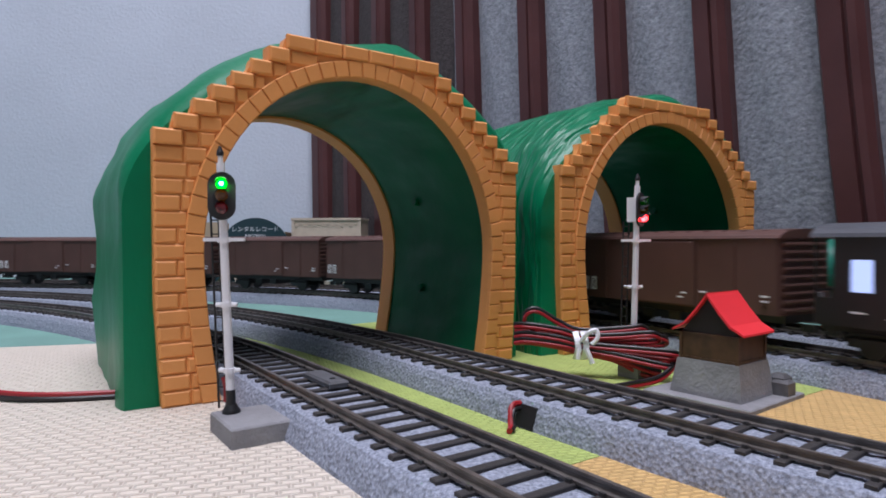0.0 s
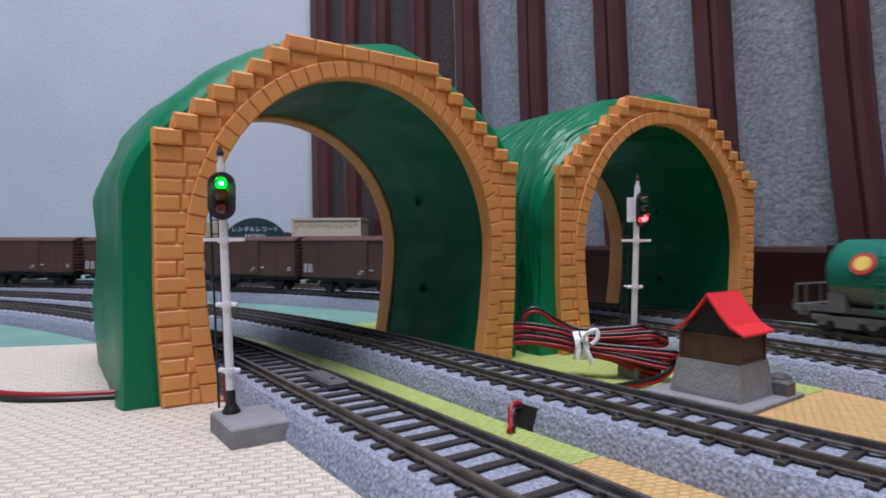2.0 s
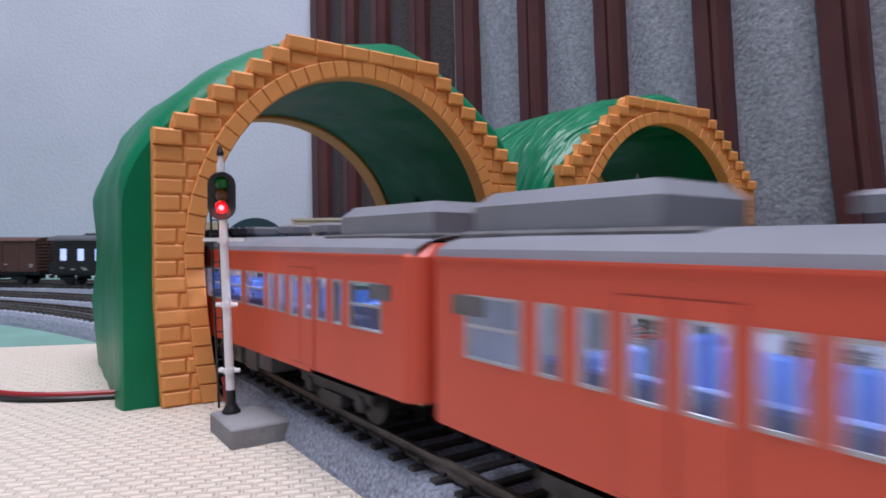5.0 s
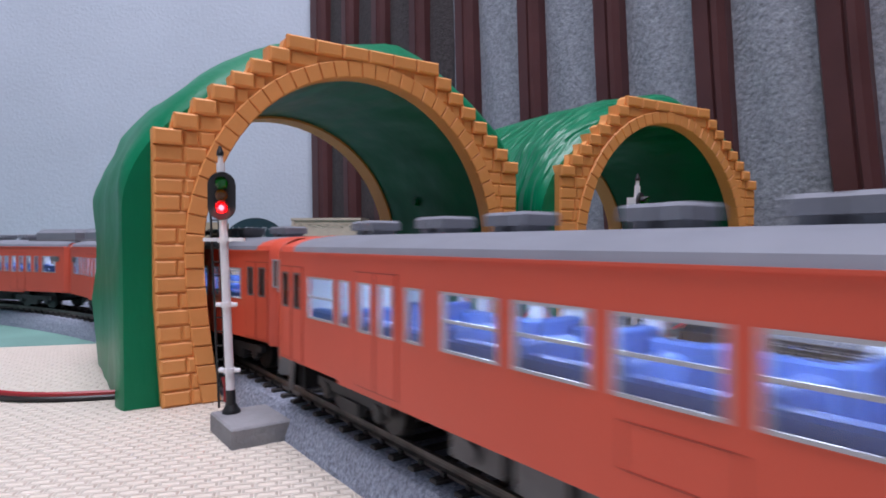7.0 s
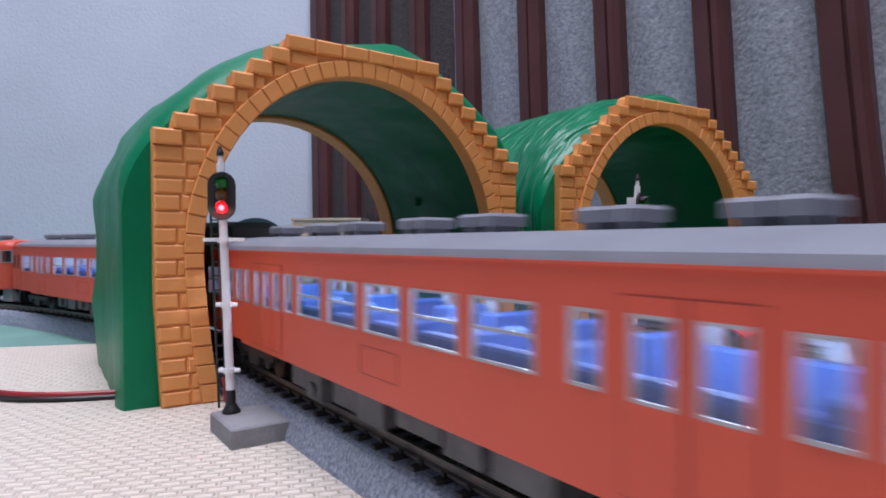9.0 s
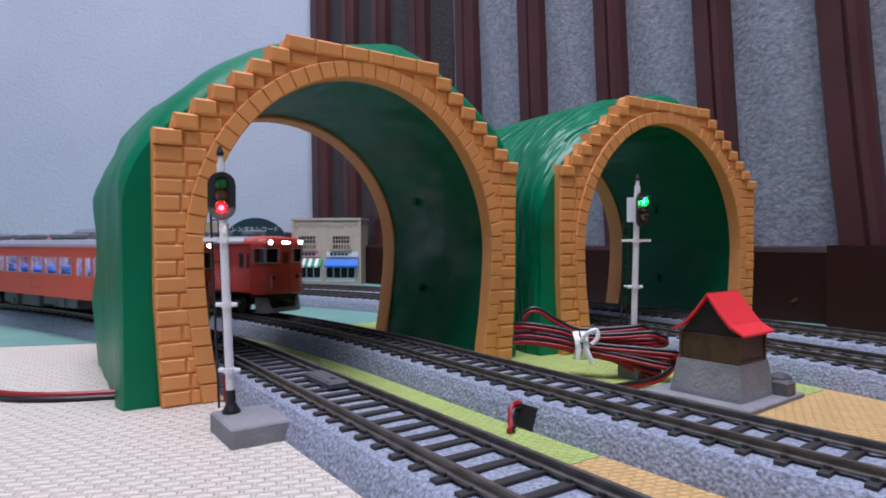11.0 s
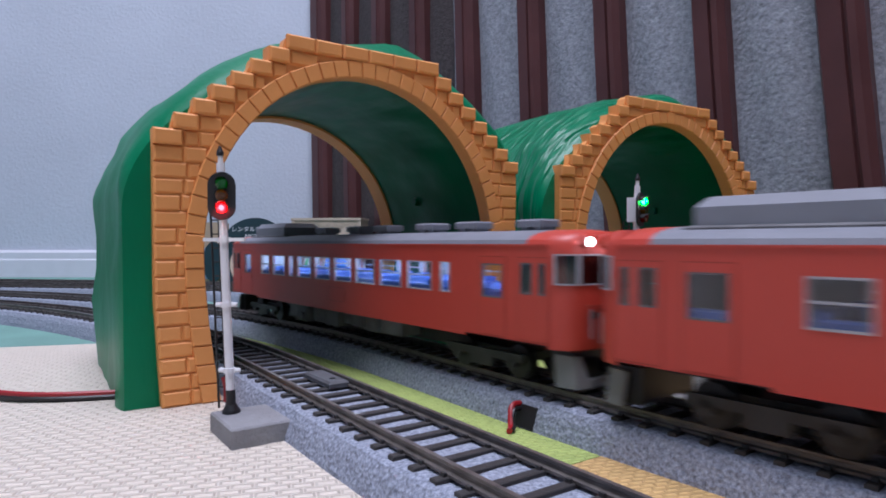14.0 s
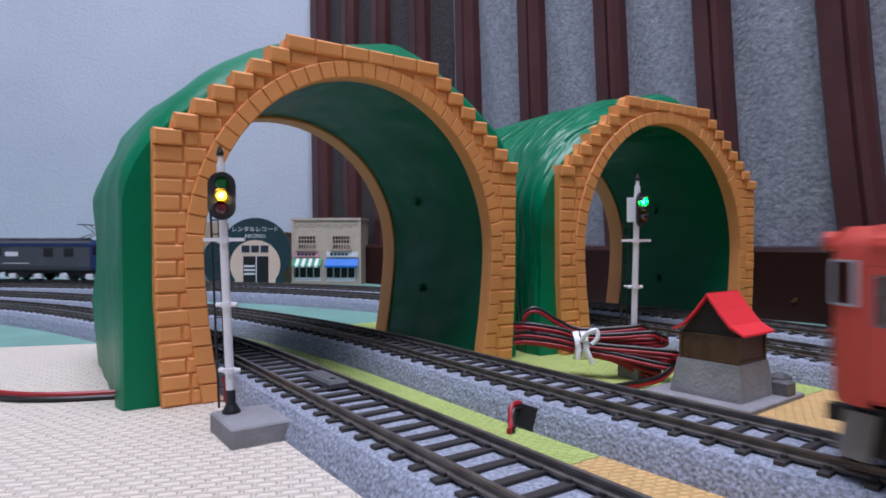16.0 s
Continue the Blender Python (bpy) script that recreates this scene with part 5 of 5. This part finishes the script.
def tank_car():
    t = thing("tank_car", None, "green and grey tank car with white markings", "freight car", "tank cars")
    H = 66.0
    R, zc = 16.2, 27.5
    for nm, a0, a1, m_, lb in (("tank_upper", -0.35, math.pi + 0.35, TANK, "glossy green tank"), ("tank_lower", math.pi + 0.35, 2 * math.pi - 0.35, TANKGREY, "grey tank belly")):
        bm = bmesh.new()
        rings = []
        for x, f in ((-H, 0.0), (-H, 0.72), (-H + 1.5, 0.9), (-H + 4.5, 1.0), (0, 1.0), (H - 4.5, 1.0), (H - 1.5, 0.9), (H, 0.72), (H, 0.0)):
            rings.append([bm.verts.new((x, R * f * math.cos(a), zc + R * f * math.sin(a))) for a in np.linspace(a0, a1, 24)])
        loft(bm, rings, False)
        part(nm, bm, m_, t, lb, True)
    bm = bmesh.new()
    box(bm, -24, 24, -6, 6, 43.6, 44.6)
    rod(bm, (0, 0, 42), (0, 0, 47.4), 5.0, 5.0, 16)
    for s in (-1, 1):
        rod(bm, (-24, s * 6, 48), (24, s * 6, 48), 0.4, 0.4, 6)
        for x in (-24, -8, 8, 24):
            rod(bm, (x, s * 6, 44), (x, s * 6, 48), 0.4, 0.4, 6)
    part("catwalk", bm, TANK, t, "green catwalk with rails")
    for s in (-1, 1):
        bm = bmesh.new()
        a = s * (R + 0.15)
        y = sorted((a, a + s * 0.2))
        box(bm, -18, 10, *y, 30.5, 32.6)
        box(bm, -6, 6, *y, 24.5, 26.0)
        box(bm, -4, 4, *y, 27, 28.2)
        part("marking_bars", bm, WHITE, t)
        bm = bmesh.new()
        rod(bm, (-48, s * (R - 1.2), zc + 5), (-48, s * (R - 0.4), zc + 5.4), 5.4, 5.3, 24)
        disc = part("round_mark", bm, paint("mark_red", (0.5, 0.03, 0.03), 0.5), t)
        bm = bmesh.new()
        rod(bm, (-48, s * (R - 1.0), zc + 5.1), (-48, s * (R - 0.2), zc + 5.5), 3.6, 3.6, 20)
        part("mark_centre", bm, paint("mark_yellow", (0.75, 0.55, 0.1), 0.5), disc)
        bm = bmesh.new()
        box(bm, 40, 54, *sorted((s * (R - 0.6), s * (R + 0.3))), zc - 1, zc + 9)
        plate = part("mark_plate", bm, WHITE, t)
        bm = bmesh.new()
        box(bm, 41.5, 52.5, *sorted((s * (R + 0.3), s * (R + 0.45))), zc + 0.6, zc + 3.6)
        box(bm, 41.5, 52.5, *sorted((s * (R + 0.3), s * (R + 0.45))), zc + 4.6, zc + 7.8)
        part("mark_red_bar", bm, REDROOF, plate)
        for x in (-42, 42):
            bm = bmesh.new()
            for k in (0, 4):
                rod(bm, (x + k, s * (R + 0.5), 10), (x + k, s * (R - 2), 40), 0.4, 0.4, 6)
            for z in range(12, 40, 4):
                rod(bm, (x, s * (R + 0.2), z), (x + 4, s * (R + 0.2), z), 0.3, 0.3, 5)
            part("side_ladder", bm, TANK, t)
    bm = bmesh.new()
    for s in (-1, 1):
        box(bm, -80, 80, *sorted((s * 9, s * 11)), 9.5, 12.5)
        for x in (-60, -35, 35, 60):
            frustum_up(bm, x - 4, x + 4, *sorted((s * 6, s * 14)), 10, 20, 1.5)
    for e in (-1, 1):
        box(bm, *sorted((e * 76, e * 80)), -15, 15, 9.5, 12.5)
        for y in (-14, -6, 6, 14):
            rod(bm, (e * 79, y, 12), (e * 79, y, 22), 0.5, 0.5, 6)
        rod(bm, (e * 79, -14, 22), (e * 79, 14, 22), 0.5, 0.5, 6)
        box(bm, *sorted((e * 80, e * 86)), -1.5, 1.5, 6, 9)
    part("underframe", bm, TANKGREY, t, "grey underframe with end rails")
    for x in (-56, 56):
        bogie(t, x, 22, 5.4, 11.5, TANKGREY)
    return t


def locomotive():
    t = thing("electric_locomotive", None, "blue and grey electric locomotive with raised pantograph", "locomotive")
    H = 113.0
    bm = bmesh.new()
    prof = [(16.8, 12), (17.6, 16), (17.6, 40), (15.5, 44)]
    prof = prof + [(-y, z) for y, z in prof[::-1]]
    loft(bm, [[bm.verts.new((x, y, z)) for y, z in prof] for x in (-H + 26, H - 26)], True, True)
    part("body", bm, LOCO, t, "dark grey body")
    for e in (-1, 1):
        bm = bmesh.new()
        rings = []
        for x, zt, k in ((H - 26, 44, 1.0), (H - 8, 44, 1.0), (H - 3.5, 40, 0.95), (H, 28, 0.86), (H - 1.0, 12, 0.86)):
            rings.append([bm.verts.new((e * x, y * k, 12 + (z - 12) * (zt - 12) / 32)) for y, z in prof])
        loft(bm, rings, True, True)
        cab = part("cab", bm, BLUE, t, "blue sloped cab")
        bm = bmesh.new()
        q = [(H - 3.9, -13, 38.8), (H - 3.9, 13, 38.8), (H - 0.9, 12, 30.5), (H - 0.9, -12, 30.5)]
        a = [bm.verts.new((e * (x + 0.3), y, z)) for x, y, z in q]
        b = [bm.verts.new((e * (x + 0.8), y, z)) for x, y, z in q]
        loft(bm, [a, b], True, True)
        part("windscreen", bm, TINT, cab)
        bm = bmesh.new()
        box(bm, *sorted((e * (H - 0.2), e * (H + 0.6))), -13, 13, 22, 26)
        part("front_band", bm, WHITE, cab, "white front band")
        bm = bmesh.new()
        for s in (-1, 1):
            box(bm, *sorted((e * (H - 22), e * (H - 14))), *sorted((s * 17.5, s * 17.9)), 29, 38)
        part("cab_window", bm, TINT, cab)
        bm = bmesh.new()
        frustum_up(bm, *sorted((e * (H - 10), e * (H + 1))), -14, 14, 2, 11, 1)
        box(bm, *sorted((e * H, e * (H + 5))), -1.6, 1.6, 6, 9)
        part("pilot", bm, BLACK, t)
    for s in (-1, 1):
        bm = bmesh.new()
        box(bm, -H + 26, H - 26, *sorted((s * 17.7, s * 17.95)), 38, 41.5)
        part("blue_band", bm, BLUE, t, "blue cantrail band")
        bm = bmesh.new()
        y = sorted((s * 17.7, s * 17.95))
        box(bm, -18, -2, *y, 27, 32)
        box(bm, -21, 12, *y, 19, 19.8)
        part("marking_bars", bm, WHITE, t)
        for x in (-60, -35, 30, 55):
            bm = bmesh.new()
            box(bm, x, x + 12, *y, 27, 36)
            part("side_grille", bm, BLACK, t)
        for i in range(6):
            bm = bmesh.new()
            x = -80 + i * 32
            frustum_up(bm, x, x + 9, *sorted((s * 12, s * 16)), 2.5, 8, 1)
            part("sand_box", bm, WHITE, t)
    bm = bmesh.new()
    box(bm, -H + 30, H - 30, -12, 12, 44, 45)
    for x in (-60, -30, 0, 30, 60):
        frustum_up(bm, x - 9, x + 9, -8, 8, 45, 47.5, 0.8)
    part("roof_gear", bm, LOCO, t)
    for e in (-1, 1):
        bm = bmesh.new()
        for s in (-1, 1):
            rod(bm, (e * 62, s * 6, 46), (e * 82, s * 4, 53), 0.5, 0.5, 6)
            rod(bm, (e * 82, s * 4, 53), (e * 68, s * 5, 62), 0.4, 0.4, 6)
        box(bm, e * 68 - 2.5, e * 68 + 2.5, -11, 11, 61.6, 62.6)
        part("pantograph", bm, BLACK, t, "raised black pantograph")
    bm = bmesh.new()
    box(bm, -H + 6, H - 6, -12, 12, 9, 12)
    part("underframe", bm, BLACK, t)
    for x in (-75, 0, 75):
        bogie(t, x, 31, 6.4, 11.8)
    return t


# ---- the trains and their running
MOVES = []


def run(car, plan, t0, s0, v, half, flip=False):
    """The car's middle is at s0 of the plan at t0 seconds, going v mm a second."""
    MOVES.append((car, plan, t0, s0, v, half, flip))


def fresh(ob):
    return copy_thing(ob, Matrix.Identity(4))


k47 = railcar("vermilion diesel railcar with grey roof and lit windows", K47, (True, False), True)
k47_end = railcar("vermilion diesel railcar with windows up to its rear end", K47_TAIL, (True, False), False)
k47_long = railcar("vermilion diesel railcar with a roof cooling unit by the next car", K47, (True, False), True, 8.0)
for i in range(4):
    c = (k47, None, k47_long, k47_end)[i] or fresh(k47)
    run(c, "A", 3.5, -243.5 - 270 * i - (10 if i == 3 else 0), 175.0, 90, flip=i in (1, 3))
k40 = railcar("vermilion diesel railcar with cab at both ends", K40, (True, True), True, 0.0, DEEPRED, 1.9)
second = fresh(k40)
for o in list(k40.children):
    if o.name.startswith("ceiling_lights"):
        bpy.data.objects.remove(o)
run(k40, "B", 12.5, 17.3, -167.0, 90, flip=True)
run(second, "B", 12.5, 287.0, -167.0, 90, flip=True)

tail = caboose()
run(tail, "C", 0.9, 71, 140.0, 19)
van = box_van("brown freight van with ribbed ends and white marks")
for i in range(8):
    run(van if i == 0 else fresh(van), "C", 1.0, 192 + 126 * i, 140.0, 33)

tank = tank_car()
for i in range(3):
    run(tank if i == 0 else fresh(tank), "D", 1.5, 83 - 66 - 178 * i, -138.0, 56, flip=True)
run(locomotive(), "D", 15.5, 775 + 113, -125.0, 75, flip=True)


def place(plan, s, half, flip):
    a, b = plan.at(s - half), plan.at(s + half)
    c = (a + b) / 2
    return mm(c[0], c[1], ZR, math.degrees(math.atan2(b[1] - a[1], b[0] - a[0])) + (180 if flip else 0))


def motions():
    for car, plan, t0, s0, v, half, flip in MOVES:
        slow = 25.0 if plan == "B" else 0.0
        walk(car, [(i * 0.5, place(PLANS[plan], s0 + v * (i * 0.5 - t0) + slow * max(0.0, i * 0.5 - 15.5), half, flip)) for i in range(33)])
    up, mid, low = mm(0, -3.0, 3.3), mm(0, -3.0, 0.0), mm(0, -3.0, -3.4)
    walk(BULBS[0][0], [(0.0, up), (4.1, up), (4.2, low), (14.6, low), (14.7, mid), (16.0, mid)])
    walk(BULBS[1][0], [(0.0, low), (4.6, low), (4.7, mid), (10.2, mid), (10.3, up), (16.0, up)])


motions()
